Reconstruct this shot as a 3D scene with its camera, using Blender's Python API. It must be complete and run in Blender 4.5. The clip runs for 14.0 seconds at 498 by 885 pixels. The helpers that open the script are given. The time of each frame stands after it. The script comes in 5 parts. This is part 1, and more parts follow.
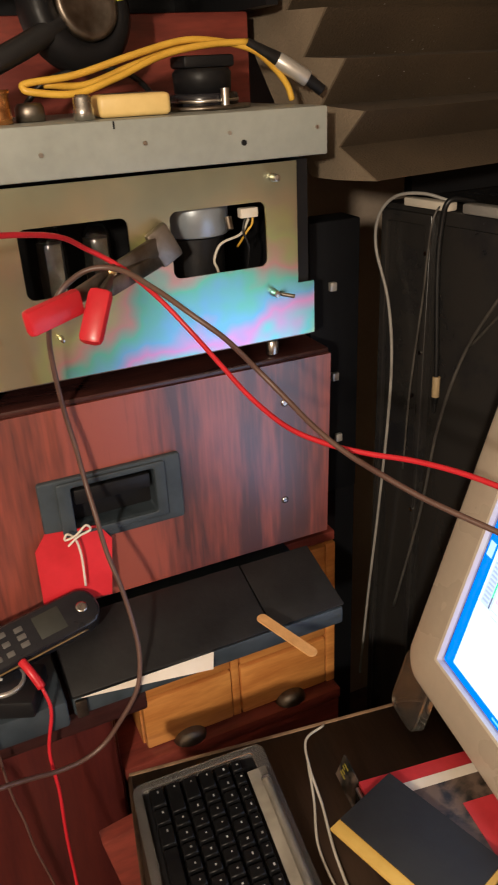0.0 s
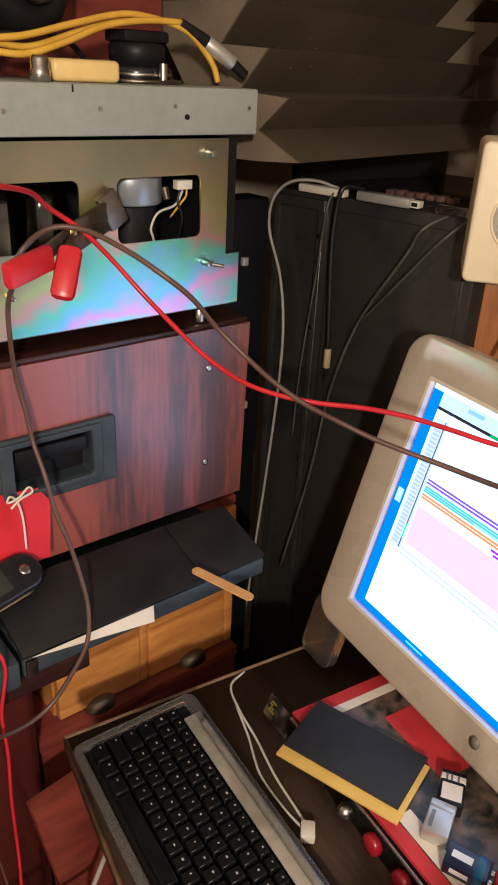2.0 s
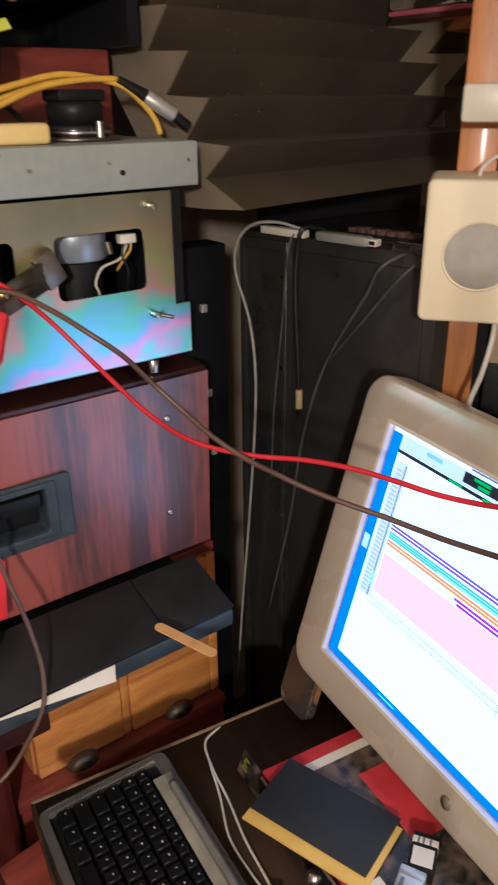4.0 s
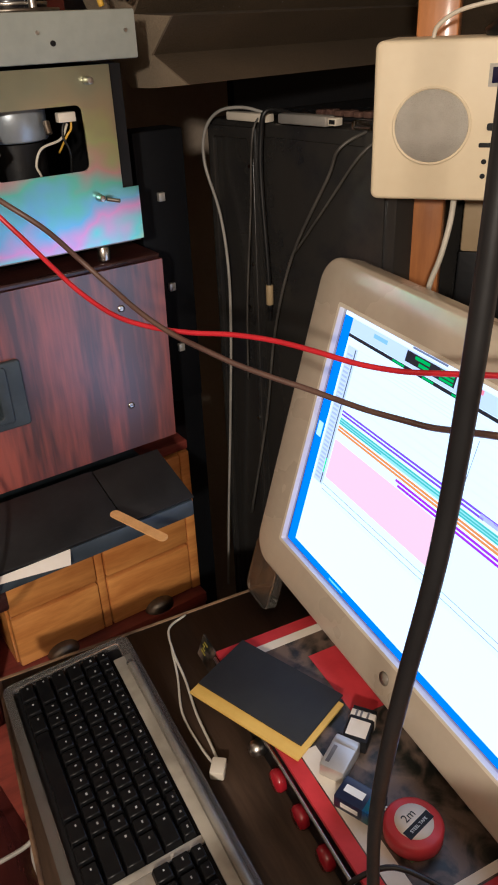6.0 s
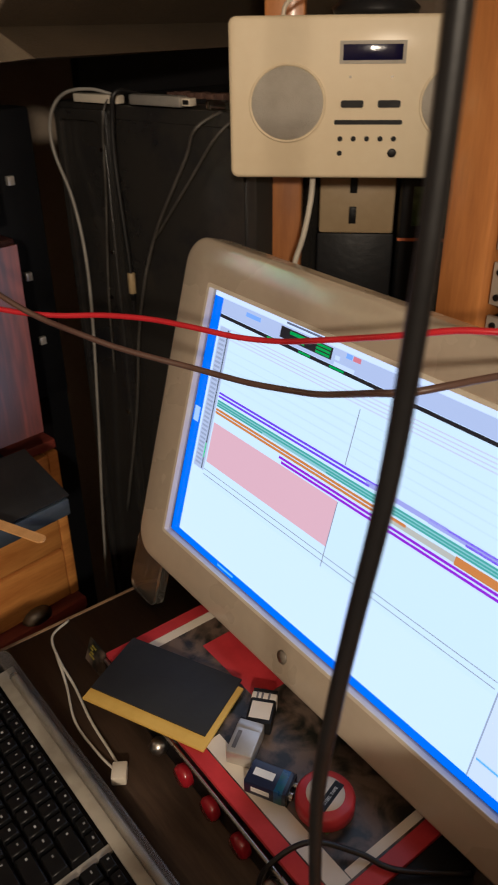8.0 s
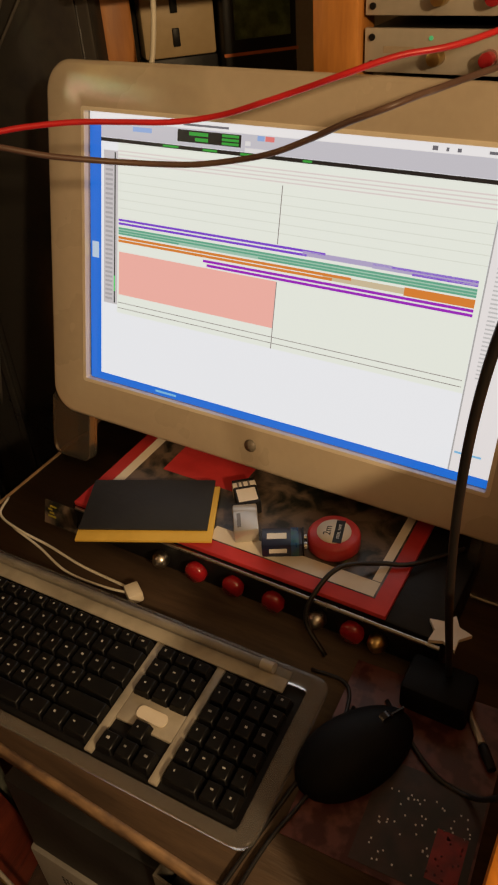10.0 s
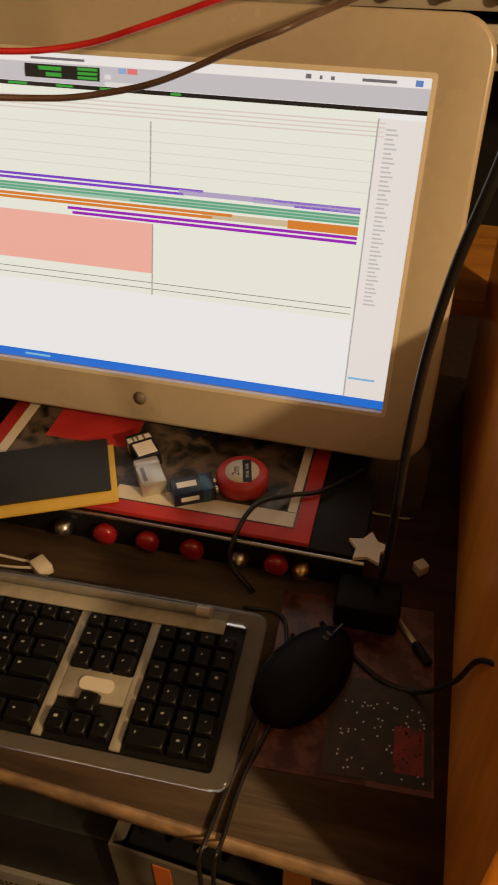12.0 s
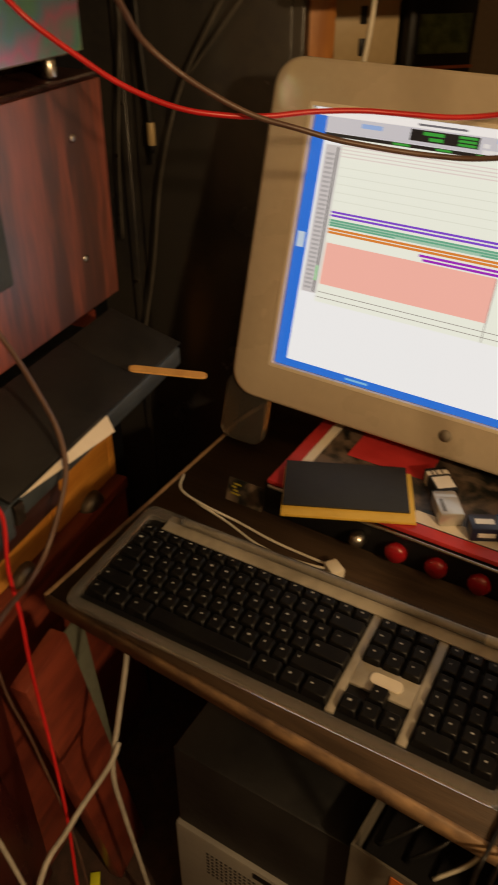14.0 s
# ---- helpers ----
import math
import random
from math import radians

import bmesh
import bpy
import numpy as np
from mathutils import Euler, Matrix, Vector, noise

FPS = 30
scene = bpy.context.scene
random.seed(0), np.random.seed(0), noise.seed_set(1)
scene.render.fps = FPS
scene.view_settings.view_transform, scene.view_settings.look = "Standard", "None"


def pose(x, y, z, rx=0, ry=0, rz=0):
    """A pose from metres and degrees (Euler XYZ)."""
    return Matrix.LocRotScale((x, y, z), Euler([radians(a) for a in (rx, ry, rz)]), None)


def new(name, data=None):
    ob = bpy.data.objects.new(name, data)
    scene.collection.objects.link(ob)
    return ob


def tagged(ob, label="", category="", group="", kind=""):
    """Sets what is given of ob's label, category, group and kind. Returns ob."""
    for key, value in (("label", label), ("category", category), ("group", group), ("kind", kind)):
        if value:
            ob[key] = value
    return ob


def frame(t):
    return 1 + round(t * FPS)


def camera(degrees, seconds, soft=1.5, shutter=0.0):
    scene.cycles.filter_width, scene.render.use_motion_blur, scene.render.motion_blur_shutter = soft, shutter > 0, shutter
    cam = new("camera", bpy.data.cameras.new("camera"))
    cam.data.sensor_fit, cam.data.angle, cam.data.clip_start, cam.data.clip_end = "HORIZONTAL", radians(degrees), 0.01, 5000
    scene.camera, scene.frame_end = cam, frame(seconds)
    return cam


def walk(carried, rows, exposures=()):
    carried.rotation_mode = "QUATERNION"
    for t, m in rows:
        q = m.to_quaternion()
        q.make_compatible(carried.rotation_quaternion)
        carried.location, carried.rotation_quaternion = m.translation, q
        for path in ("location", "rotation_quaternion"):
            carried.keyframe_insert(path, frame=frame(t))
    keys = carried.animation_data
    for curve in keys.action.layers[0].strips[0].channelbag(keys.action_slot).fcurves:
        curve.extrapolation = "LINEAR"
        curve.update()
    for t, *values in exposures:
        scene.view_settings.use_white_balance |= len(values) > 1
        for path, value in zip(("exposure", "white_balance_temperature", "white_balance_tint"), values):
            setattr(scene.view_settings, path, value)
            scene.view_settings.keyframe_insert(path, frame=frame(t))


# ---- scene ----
cam = camera(36.60, 14.0, 1.9, 0.4)
ROWS = [
    (0, -0.253, -0.38, 1.489, 63.8, 2.6, -24.62),
    (0.5, -0.287, -0.369, 1.488, 63.81, 2.51, -24.43),
    (1, -0.32, -0.369, 1.482, 63.45, 1.34, -26.72),
    (1.5, -0.367, -0.377, 1.475, 62.96, -1.51, -33.92),
    (2, -0.411, -0.364, 1.474, 63.67, -2.6, -38.37),
    (2.5, -0.417, -0.354, 1.479, 64.89, -2.26, -39.26),
    (3, -0.398, -0.377, 1.492, 65.94, -2.01, -38.77),
    (3.5, -0.378, -0.386, 1.503, 66.35, -1.47, -37.75),
    (4, -0.327, -0.394, 1.494, 65.6, 0.46, -37.33),
    (4.2, -0.297, -0.426, 1.469, 63.86, 1.17, -38.04),
    (6.3, -0.253, -0.472, 1.44, 60.67, 2.27, -34.51),
    (6.5, -0.255, -0.469, 1.441, 60.76, 2.27, -34.8),
    (7, -0.235, -0.487, 1.439, 60.96, 2.71, -37.01),
    (7.5, -0.236, -0.488, 1.433, 61.45, 2.02, -39.95),
    (8, -0.266, -0.452, 1.413, 60.65, 0.7, -45.97),
    (8.5, -0.333, -0.387, 1.407, 59.38, 1.72, -56.55),
    (8.7, -0.363, -0.377, 1.388, 58.34, 2.81, -60.17),
    (10.8, -0.457, -0.294, 1.329, 49.82, 2.29, -74.85),
    (11, -0.456, -0.273, 1.323, 49.26, 1.36, -78.72),
    (11.5, -0.448, -0.264, 1.307, 48.73, 0.23, -85.08),
    (12, -0.476, -0.26, 1.326, 49.86, 0.38, -84.5),
    (12.5, -0.521, -0.239, 1.321, 51.62, 0.31, -81.78),
    (13, -0.547, -0.221, 1.323, 52.83, -0.32, -78.72),
    (13.5, -0.57, -0.188, 1.323, 53.94, -0.49, -73.63),
    (14, -0.589, -0.145, 1.328, 55.26, -0.16, -67.24),
]
walk(cam, [(t, pose(x, y, z, rx, ry, rz)) for t, x, y, z, rx, ry, rz in ROWS],
     [(0.0, 0.2, 4900, 10), (1.5, 0.2, 4800, 10), (3.0, 0.15, 4400, 10), (4.2, 0.12, 4350, 10), (6.5, -0.12, 4600, 10), (7.5, -0.45, 4650, 10), (8.5, -0.68, 5300, 10), (8.8, -0.7, 5600, 10), (10.8, -0.75, 7300, 10), (14.0, -0.72, 7300, 10)])

# ---- light ----
world = bpy.data.worlds.new("room_air")
scene.world = world
world.use_nodes = True
world.node_tree.nodes["Background"].inputs[0].default_value = (0.9, 0.75, 0.6, 1)
world.node_tree.nodes["Background"].inputs[1].default_value = 0.05
bulb_data = bpy.data.lights.new("ceiling_bulb", "POINT")
bulb_data.energy, bulb_data.color, bulb_data.shadow_soft_size = 116, (1.0, 0.70, 0.39), 0.05
bulb_light = new("ceiling_bulb", bulb_data)
bulb_light.matrix_world = pose(-1.07, -1.3, 1.76)
SCREEN = 1.42


# ---- building helpers ----
def finish(name, bm, material, angle=38):
    for e in bm.edges:
        e.smooth = len(e.link_faces) == 2 and e.calc_face_angle(3.0) < radians(angle)
    for f in bm.faces:
        f.smooth = True
    me = bpy.data.meshes.new(name)
    bm.to_mesh(me)
    bm.free()
    me.materials.append(material)
    return me


def thing(name, m, label, category, group="", kind=""):
    ob = new(name)
    ob.empty_display_size = 0.02
    ob.matrix_world = m
    return tagged(ob, label, category, group, kind)


def part(name, bm, material, parent, label=""):
    ob = new(name, finish(name, bm, material) if isinstance(bm, bmesh.types.BMesh) else bm)
    ob.parent = parent
    return tagged(ob, label)


def solo(name, bm, material, m, label, category, group="", kind=""):
    ob = new(name, finish(name, bm, material) if isinstance(bm, bmesh.types.BMesh) else bm)
    ob.matrix_world = m
    return tagged(ob, label, category, group, kind)


def box(x0, x1, y0, y1, z0, z1, bevel=0.0, seg=2, bm=None, m=None):
    bm = bm or bmesh.new()
    mm = Matrix.Translation(((x0 + x1) / 2, (y0 + y1) / 2, (z0 + z1) / 2)) @ Matrix.Diagonal((x1 - x0, y1 - y0, z1 - z0, 1))
    made = bmesh.ops.create_cube(bm, size=1, matrix=(m or Matrix()) @ mm)["verts"]
    if bevel:
        edges = list({e for v in made for e in v.link_edges})
        bmesh.ops.bevel(bm, geom=edges, offset=bevel, segments=seg, affect="EDGES", profile=0.5)
    return bm


def rod(p0, p1, r0, r1=None, seg=20, bevel=0.0, bm=None):
    bm = bm or bmesh.new()
    p0, p1 = Vector(p0), Vector(p1)
    d = p1 - p0
    m = Matrix.Translation((p0 + p1) / 2) @ d.to_track_quat("Z", "Y").to_matrix().to_4x4()
    made = bmesh.ops.create_cone(bm, cap_ends=True, segments=seg, radius1=r0, radius2=r0 if r1 is None else r1, depth=d.length, matrix=m)["verts"]
    if bevel:
        caps = {f for v in made for f in v.link_faces if len(f.verts) == seg}
        bmesh.ops.bevel(bm, geom=list({e for f in caps for e in f.edges}), offset=bevel, segments=2, affect="EDGES", profile=0.5)
    return bm


def smooth_line(points, per=6):
    p = [Vector(v) for v in points]
    p = [p[0] * 2 - p[1]] + p + [p[-1] * 2 - p[-2]]
    out = []
    for i in range(1, len(p) - 2):
        a, b, c, d = p[i - 1:i + 3]
        for k in range(per):
            t = k / per
            out.append(0.5 * (2 * b + (c - a) * t + (2 * a - 5 * b + 4 * c - d) * t * t + (3 * b - a - 3 * c + d) * t ** 3))
    return out + [p[-2]]


def tube(points, r, seg=10, per=6, bm=None, wobble=0.0):
    bm = bm or bmesh.new()
    line = smooth_line(points, per) if per > 1 else [Vector(v) for v in points]
    if wobble:
        line = [v + wobble * noise.noise_vector(v * 35) for v in line]
    side, rings = None, []
    for i, v in enumerate(line):
        d = (line[min(i + 1, len(line) - 1)] - line[max(i - 1, 0)]).normalized()
        side = (side - d * side.dot(d)).normalized() if side else d.orthogonal().normalized()
        other = d.cross(side)
        rings.append([bm.verts.new(v + r * (math.cos(2 * math.pi * k / seg) * side + math.sin(2 * math.pi * k / seg) * other)) for k in range(seg)])
    for a, b in zip(rings, rings[1:]):
        for k in range(seg):
            bm.faces.new((a[k], a[(k + 1) % seg], b[(k + 1) % seg], b[k]))
    bm.faces.new(rings[0][::-1])
    bm.faces.new(rings[-1])
    return bm


def rounded(x0, x1, z0, z1, r, seg=6):
    pts = []
    for cx, cz, a in ((x1 - r, z1 - r, 0), (x0 + r, z1 - r, 90), (x0 + r, z0 + r, 180), (x1 - r, z0 + r, 270)):
        for k in range(seg + 1):
            w = radians(a + 90 * k / seg)
            pts.append((cx + r * math.cos(w), cz + r * math.sin(w)))
    return pts


def plate(outline, holes, y0, y1, bevel=0.0, bm=None):
    """A flat plate in the xz plane, between y0 and y1, with holes through it."""
    bm = bm or bmesh.new()
    edges = []
    for loop in [outline] + list(holes):
        vs = [bm.verts.new((x, y0, z)) for x, z in loop]
        edges += [bm.edges.new((vs[i], vs[(i + 1) % len(vs)])) for i in range(len(vs))]
    faces = [g for g in bmesh.ops.triangle_fill(bm, edges=edges, use_beauty=True)["geom"] if isinstance(g, bmesh.types.BMFace)]
    moved = bmesh.ops.extrude_face_region(bm, geom=faces)["geom"]
    bmesh.ops.translate(bm, verts=[g for g in moved if isinstance(g, bmesh.types.BMVert)], vec=(0, y1 - y0, 0))
    bmesh.ops.recalc_face_normals(bm, faces=bm.faces)
    if bevel:
        rim = [e for e in bm.edges if len(e.link_faces) == 2 and e.calc_face_angle(0) > 1.0 and abs(e.verts[0].co.y - y0) < 1e-6 and abs(e.verts[1].co.y - y0) < 1e-6]
        bmesh.ops.bevel(bm, geom=rim, offset=bevel, segments=3, affect="EDGES", profile=0.5)
    return bm


def lathe(profile, seg=28, bm=None, m=None):
    bm = bm or bmesh.new()
    rings = []
    for r, z in profile:
        rings.append([bm.verts.new((m or Matrix()) @ Vector((max(r, 1e-5) * math.cos(2 * math.pi * k / seg), max(r, 1e-5) * math.sin(2 * math.pi * k / seg), z))) for k in range(seg)])
    for a, b in zip(rings, rings[1:]):
        for k in range(seg):
            bm.faces.new((a[k], a[(k + 1) % seg], b[(k + 1) % seg], b[k]))
    bm.faces.new(rings[0][::-1])
    bm.faces.new(rings[-1])
    return bm


# ---- materials ----
def mat(name, c1, c2=None, rough=0.5, metal=0.0, scale=6.0, stretch=(1, 1, 1), fine=90.0, bump=0.15, coat=0.0, spread=(0.35, 0.65), rough_var=0.12, distort=0.0, detail=5.0):
    m = bpy.data.materials.new(name)
    m.use_nodes = True
    n, l = m.node_tree.nodes, m.node_tree.links
    b = n["Principled BSDF"]
    co = n.new("ShaderNodeTexCoord")
    mp = n.new("ShaderNodeMapping")
    mp.inputs["Scale"].default_value = stretch
    l.new(co.outputs["Object"], mp.inputs["Vector"])
    big, small = n.new("ShaderNodeTexNoise"), n.new("ShaderNodeTexNoise")
    big.inputs["Scale"].default_value, small.inputs["Scale"].default_value = scale, fine
    big.inputs["Detail"].default_value, small.inputs["Detail"].default_value = detail, 4
    big.inputs["Distortion"].default_value = distort
    l.new(mp.outputs[0], big.inputs["Vector"])
    l.new(mp.outputs[0], small.inputs["Vector"])
    ramp = n.new("ShaderNodeValToRGB")
    c2 = c2 or tuple(v * 0.8 for v in c1)
    ramp.color_ramp.elements[0].position, ramp.color_ramp.elements[1].position = spread
    ramp.color_ramp.elements[0].color, ramp.color_ramp.elements[1].color = (*c2, 1), (*c1, 1)
    mix = n.new("ShaderNodeMath")
    mix.operation = "MULTIPLY_ADD"
    mix.inputs[1].default_value = 0.3
    l.new(small.outputs[0], mix.inputs[0])
    sub = n.new("ShaderNodeMath")
    sub.operation = "MULTIPLY_ADD"
    sub.inputs[1].default_value, sub.inputs[2].default_value = 1.0, -0.15
    l.new(big.outputs[0], sub.inputs[0])
    l.new(sub.outputs[0], mix.inputs[2])
    l.new(mix.outputs[0], ramp.inputs[0])
    l.new(ramp.outputs[0], b.inputs["Base Color"])
    rr = n.new("ShaderNodeMapRange")
    rr.inputs["To Min"].default_value, rr.inputs["To Max"].default_value = max(0.02, rough - rough_var), min(1, rough + rough_var)
    l.new(big.outputs[0], rr.inputs[0])
    l.new(rr.outputs[0], b.inputs["Roughness"])
    b.inputs["Metallic"].default_value = metal
    b.inputs["Coat Weight"].default_value = coat
    b.inputs["Coat Roughness"].default_value = 0.12
    bp = n.new("ShaderNodeBump")
    bp.inputs["Strength"].default_value, bp.inputs["Distance"].default_value = bump, 0.002
    l.new(small.outputs[0], bp.inputs["Height"])
    l.new(bp.outputs[0], b.inputs["Normal"])
    return m


def glow(name, colour, strength):
    m = bpy.data.materials.new(name)
    m.use_nodes = True
    b = m.node_tree.nodes["Principled BSDF"]
    b.inputs["Base Color"].default_value = (0.02, 0.02, 0.02, 1)
    b.inputs["Roughness"].default_value = 0.3
    b.inputs["Emission Color"].default_value = (*colour, 1)
    b.inputs["Emission Strength"].default_value = strength
    return m


def clear(name, tint, rough=0.05):
    m = bpy.data.materials.new(name)
    m.use_nodes = True
    b = m.node_tree.nodes["Principled BSDF"]
    b.inputs["Base Color"].default_value = (*tint, 1)
    b.inputs["Roughness"].default_value = rough
    b.inputs["IOR"].default_value = 1.45
    b.inputs["Transmission Weight"].default_value = 1.0
    return m


def zinc(name):
    """Yellow-passivated zinc: a rainbow film that wanders over the sheet."""
    m = mat(name, (0.6, 0.62, 0.5), rough=0.36, metal=1.0, bump=0.06)
    n, l = m.node_tree.nodes, m.node_tree.links
    co, mp, ns, ramp = n.new("ShaderNodeTexCoord"), n.new("ShaderNodeMapping"), n.new("ShaderNodeTexNoise"), n.new("ShaderNodeValToRGB")
    sep, add = n.new("ShaderNodeSeparateXYZ"), n.new("ShaderNodeMath")
    l.new(co.outputs["Object"], mp.inputs[0])
    l.new(co.outputs["Object"], sep.inputs[0])
    ns.inputs["Scale"].default_value, ns.inputs["Detail"].default_value = 9.0, 3
    l.new(mp.outputs[0], ns.inputs["Vector"])
    h = n.new("ShaderNodeMapRange")
    h.inputs["From Min"].default_value, h.inputs["From Max"].default_value = 0.19, 0.0
    l.new(sep.outputs["Z"], h.inputs[0])
    side, fade = n.new("ShaderNodeMapRange"), n.new("ShaderNodeMath")
    side.inputs["From Min"].default_value, side.inputs["From Max"].default_value, side.inputs["To Min"].default_value = -0.19, -0.05, 0.3
    l.new(sep.outputs["X"], side.inputs[0])
    fade.operation = "MULTIPLY"
    l.new(h.outputs[0], fade.inputs[0])
    l.new(side.outputs[0], fade.inputs[1])
    add.operation = "MULTIPLY_ADD"
    add.inputs[1].default_value = 0.62
    l.new(fade.outputs[0], add.inputs[0])
    sc = n.new("ShaderNodeMath")
    sc.operation = "MULTIPLY_ADD"
    sc.inputs[1].default_value, sc.inputs[2].default_value = 0.75, -0.2
    l.new(ns.outputs[0], sc.inputs[0])
    l.new(sc.outputs[0], add.inputs[2])
    stops = [(0.0, (0.34, 0.36, 0.27)), (0.2, (0.46, 0.48, 0.33)), (0.34, (0.58, 0.53, 0.34)), (0.43, (0.66, 0.72, 0.3)), (0.5, (0.85, 0.52, 0.44)), (0.57, (0.32, 0.85, 0.62)), (0.66, (0.36, 0.74, 1.0)), (0.74, (0.98, 0.5, 0.85)), (0.82, (0.36, 0.92, 0.86)), (0.92, (0.95, 0.92, 0.3))]
    ramp.color_ramp.elements[0].position, ramp.color_ramp.elements[0].color = 0.0, (*stops[0][1], 1)
    ramp.color_ramp.elements[1].position, ramp.color_ramp.elements[1].color = stops[-1][0], (*stops[-1][1], 1)
    for p, c in stops[1:-1]:
        ramp.color_ramp.elements.new(p).color = (*c, 1)
    l.new(add.outputs[0], ramp.inputs[0])
    l.new(ramp.outputs[0], n["Principled BSDF"].inputs["Base Color"])
    return m


GREY_PAINT = mat("grey_enamel", (0.38, 0.40, 0.36), (0.29, 0.31, 0.28), rough=0.42, scale=5, bump=0.05)
ZINC = zinc("rainbow_zinc")
STEEL = mat("bright_steel", (0.62, 0.6, 0.56), rough=0.28, metal=1.0, bump=0.05)
DULL_STEEL = mat("dull_steel", (0.32, 0.29, 0.25), (0.16, 0.13, 0.1), rough=0.42, metal=1.0, scale=30, bump=0.2)
BRASS = mat("brass", (0.7, 0.5, 0.22), rough=0.3, metal=1.0)
BLACK = mat("black_plastic", (0.012, 0.012, 0.0135), rough=0.42, bump=0.2)
BLACK.node_tree.nodes["Principled BSDF"].inputs["Specular IOR Level"].default_value = 0.22
BLACK_GLOSS = mat("black_gloss", (0.012, 0.012, 0.016), (0.02, 0.02, 0.024), rough=0.2, scale=14, bump=0.04)
MATT_BLACK = mat("matt_near_black", (0.003, 0.0035, 0.005), (0.005, 0.0055, 0.007), rough=0.6, scale=9, bump=0.08)
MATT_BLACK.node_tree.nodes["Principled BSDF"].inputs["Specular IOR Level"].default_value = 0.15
BLACK_METAL = mat("black_lacquer", (0.014, 0.0145, 0.019), (0.03, 0.028, 0.026), rough=0.24, scale=9, bump=0.08, spread=(0.5, 0.75))
BLACK_METAL.node_tree.nodes["Principled BSDF"].inputs["Specular IOR Level"].default_value = 0.6
DUST_BLACK = mat("dusty_black_vinyl", (0.018, 0.018, 0.019), (0.008, 0.0085, 0.0095), rough=0.5, scale=11, bump=0.25)
SLATE = mat("slate_blue_card", (0.05, 0.065, 0.08), (0.03, 0.04, 0.05), rough=0.5, scale=20)
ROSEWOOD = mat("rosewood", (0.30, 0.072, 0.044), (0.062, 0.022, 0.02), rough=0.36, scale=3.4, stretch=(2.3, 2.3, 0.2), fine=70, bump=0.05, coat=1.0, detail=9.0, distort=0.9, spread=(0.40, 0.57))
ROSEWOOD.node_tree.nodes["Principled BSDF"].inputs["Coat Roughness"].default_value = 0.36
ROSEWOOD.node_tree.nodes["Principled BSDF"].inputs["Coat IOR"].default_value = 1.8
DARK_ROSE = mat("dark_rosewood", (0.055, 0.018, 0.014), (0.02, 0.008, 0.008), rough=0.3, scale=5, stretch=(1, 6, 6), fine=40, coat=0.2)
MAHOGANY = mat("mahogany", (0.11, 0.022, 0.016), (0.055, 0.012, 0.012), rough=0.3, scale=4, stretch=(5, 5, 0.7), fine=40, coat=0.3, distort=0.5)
RED_BOARD = mat("red_stained_board", (0.25, 0.052, 0.032), (0.13, 0.028, 0.02), rough=0.35, scale=5, stretch=(1.2, 6, 6), fine=40, coat=0.2, distort=0.6)
PINE = mat("orange_pine", (0.76, 0.35, 0.075), (0.52, 0.195, 0.035), rough=0.35, scale=5, stretch=(1.0, 6, 6), fine=36, coat=0.25, distort=0.7)
PINE_UP = mat("orange_pine_upright", (0.6, 0.25, 0.06), (0.4, 0.15, 0.035), rough=0.38, scale=5, stretch=(6, 6, 0.8), fine=36, coat=0.2, distort=0.7)
# Upright pine made brighter, replacing light the bulb cannot throw on this face.
PINE_SIDE = mat("brightened_pine_side", (0.8, 0.3, 0.04), (0.6, 0.2, 0.025), rough=0.38, scale=5, stretch=(6, 6, 0.8), fine=36, coat=0.3, distort=0.7)
DESK_WOOD = mat("brown_desk_veneer", (0.085, 0.055, 0.036), (0.044, 0.029, 0.02), rough=0.46, scale=6, stretch=(0.8, 7, 7), fine=45, coat=0.04, distort=0.4)
DESK_WOOD.node_tree.nodes["Principled BSDF"].inputs["Specular IOR Level"].default_value = 0.2
RAW_EDGE = mat("worn_desk_edge", (0.32, 0.2, 0.105), (0.13, 0.08, 0.05), rough=0.6, scale=25, bump=0.4)
WALL_DARK = mat("dark_wall", (0.36, 0.29, 0.22), (0.28, 0.22, 0.16), rough=0.8, scale=3, bump=0.3)
# One foam in two tones: shaded wedge fronts dark, lit end face pale.
FOAM = mat("shaded_foam", (0.088, 0.061, 0.031), (0.058, 0.040, 0.020), rough=0.95, scale=6, fine=320, bump=0.7)
FOAM_END = mat("lit_end_foam", (0.24, 0.19, 0.125), (0.18, 0.14, 0.09), rough=0.95, scale=9, fine=320, bump=0.7)
CEILING = mat("ceiling_paint", (0.6, 0.55, 0.48), rough=0.8, scale=2)
CARPET = mat("dark_carpet", (0.06, 0.03, 0.022), (0.03, 0.018, 0.014), rough=0.95, scale=40, fine=400, bump=0.8)
CREAM = mat("cream_plastic", (0.78, 0.72, 0.6), (0.7, 0.63, 0.51), rough=0.38, scale=9, bump=0.08)
BEZEL = mat("pearl_white_bezel", (0.53, 0.455, 0.35), (0.46, 0.39, 0.3), rough=0.28, scale=4, bump=0.03, coat=0.5)
RADIO_WHITE = mat("gloss_white_lacquer", (0.84, 0.73, 0.51), (0.79, 0.67, 0.45), rough=0.5, scale=5, bump=0.03, coat=0.03)
# White faceplates toned down for the shade the rack recedes into.
RACK_WHITE = mat("shaded_white_enamel", (0.5, 0.46, 0.4), (0.42, 0.38, 0.32), rough=0.45, scale=8, bump=0.05)
GRILLE = mat("pale_speaker_cloth", (0.55, 0.52, 0.46), (0.47, 0.44, 0.38), rough=0.85, scale=40, fine=700, bump=0.6)
LCD_BLUE = mat("blue_black_lcd", (0.008, 0.008, 0.05), rough=0.15)
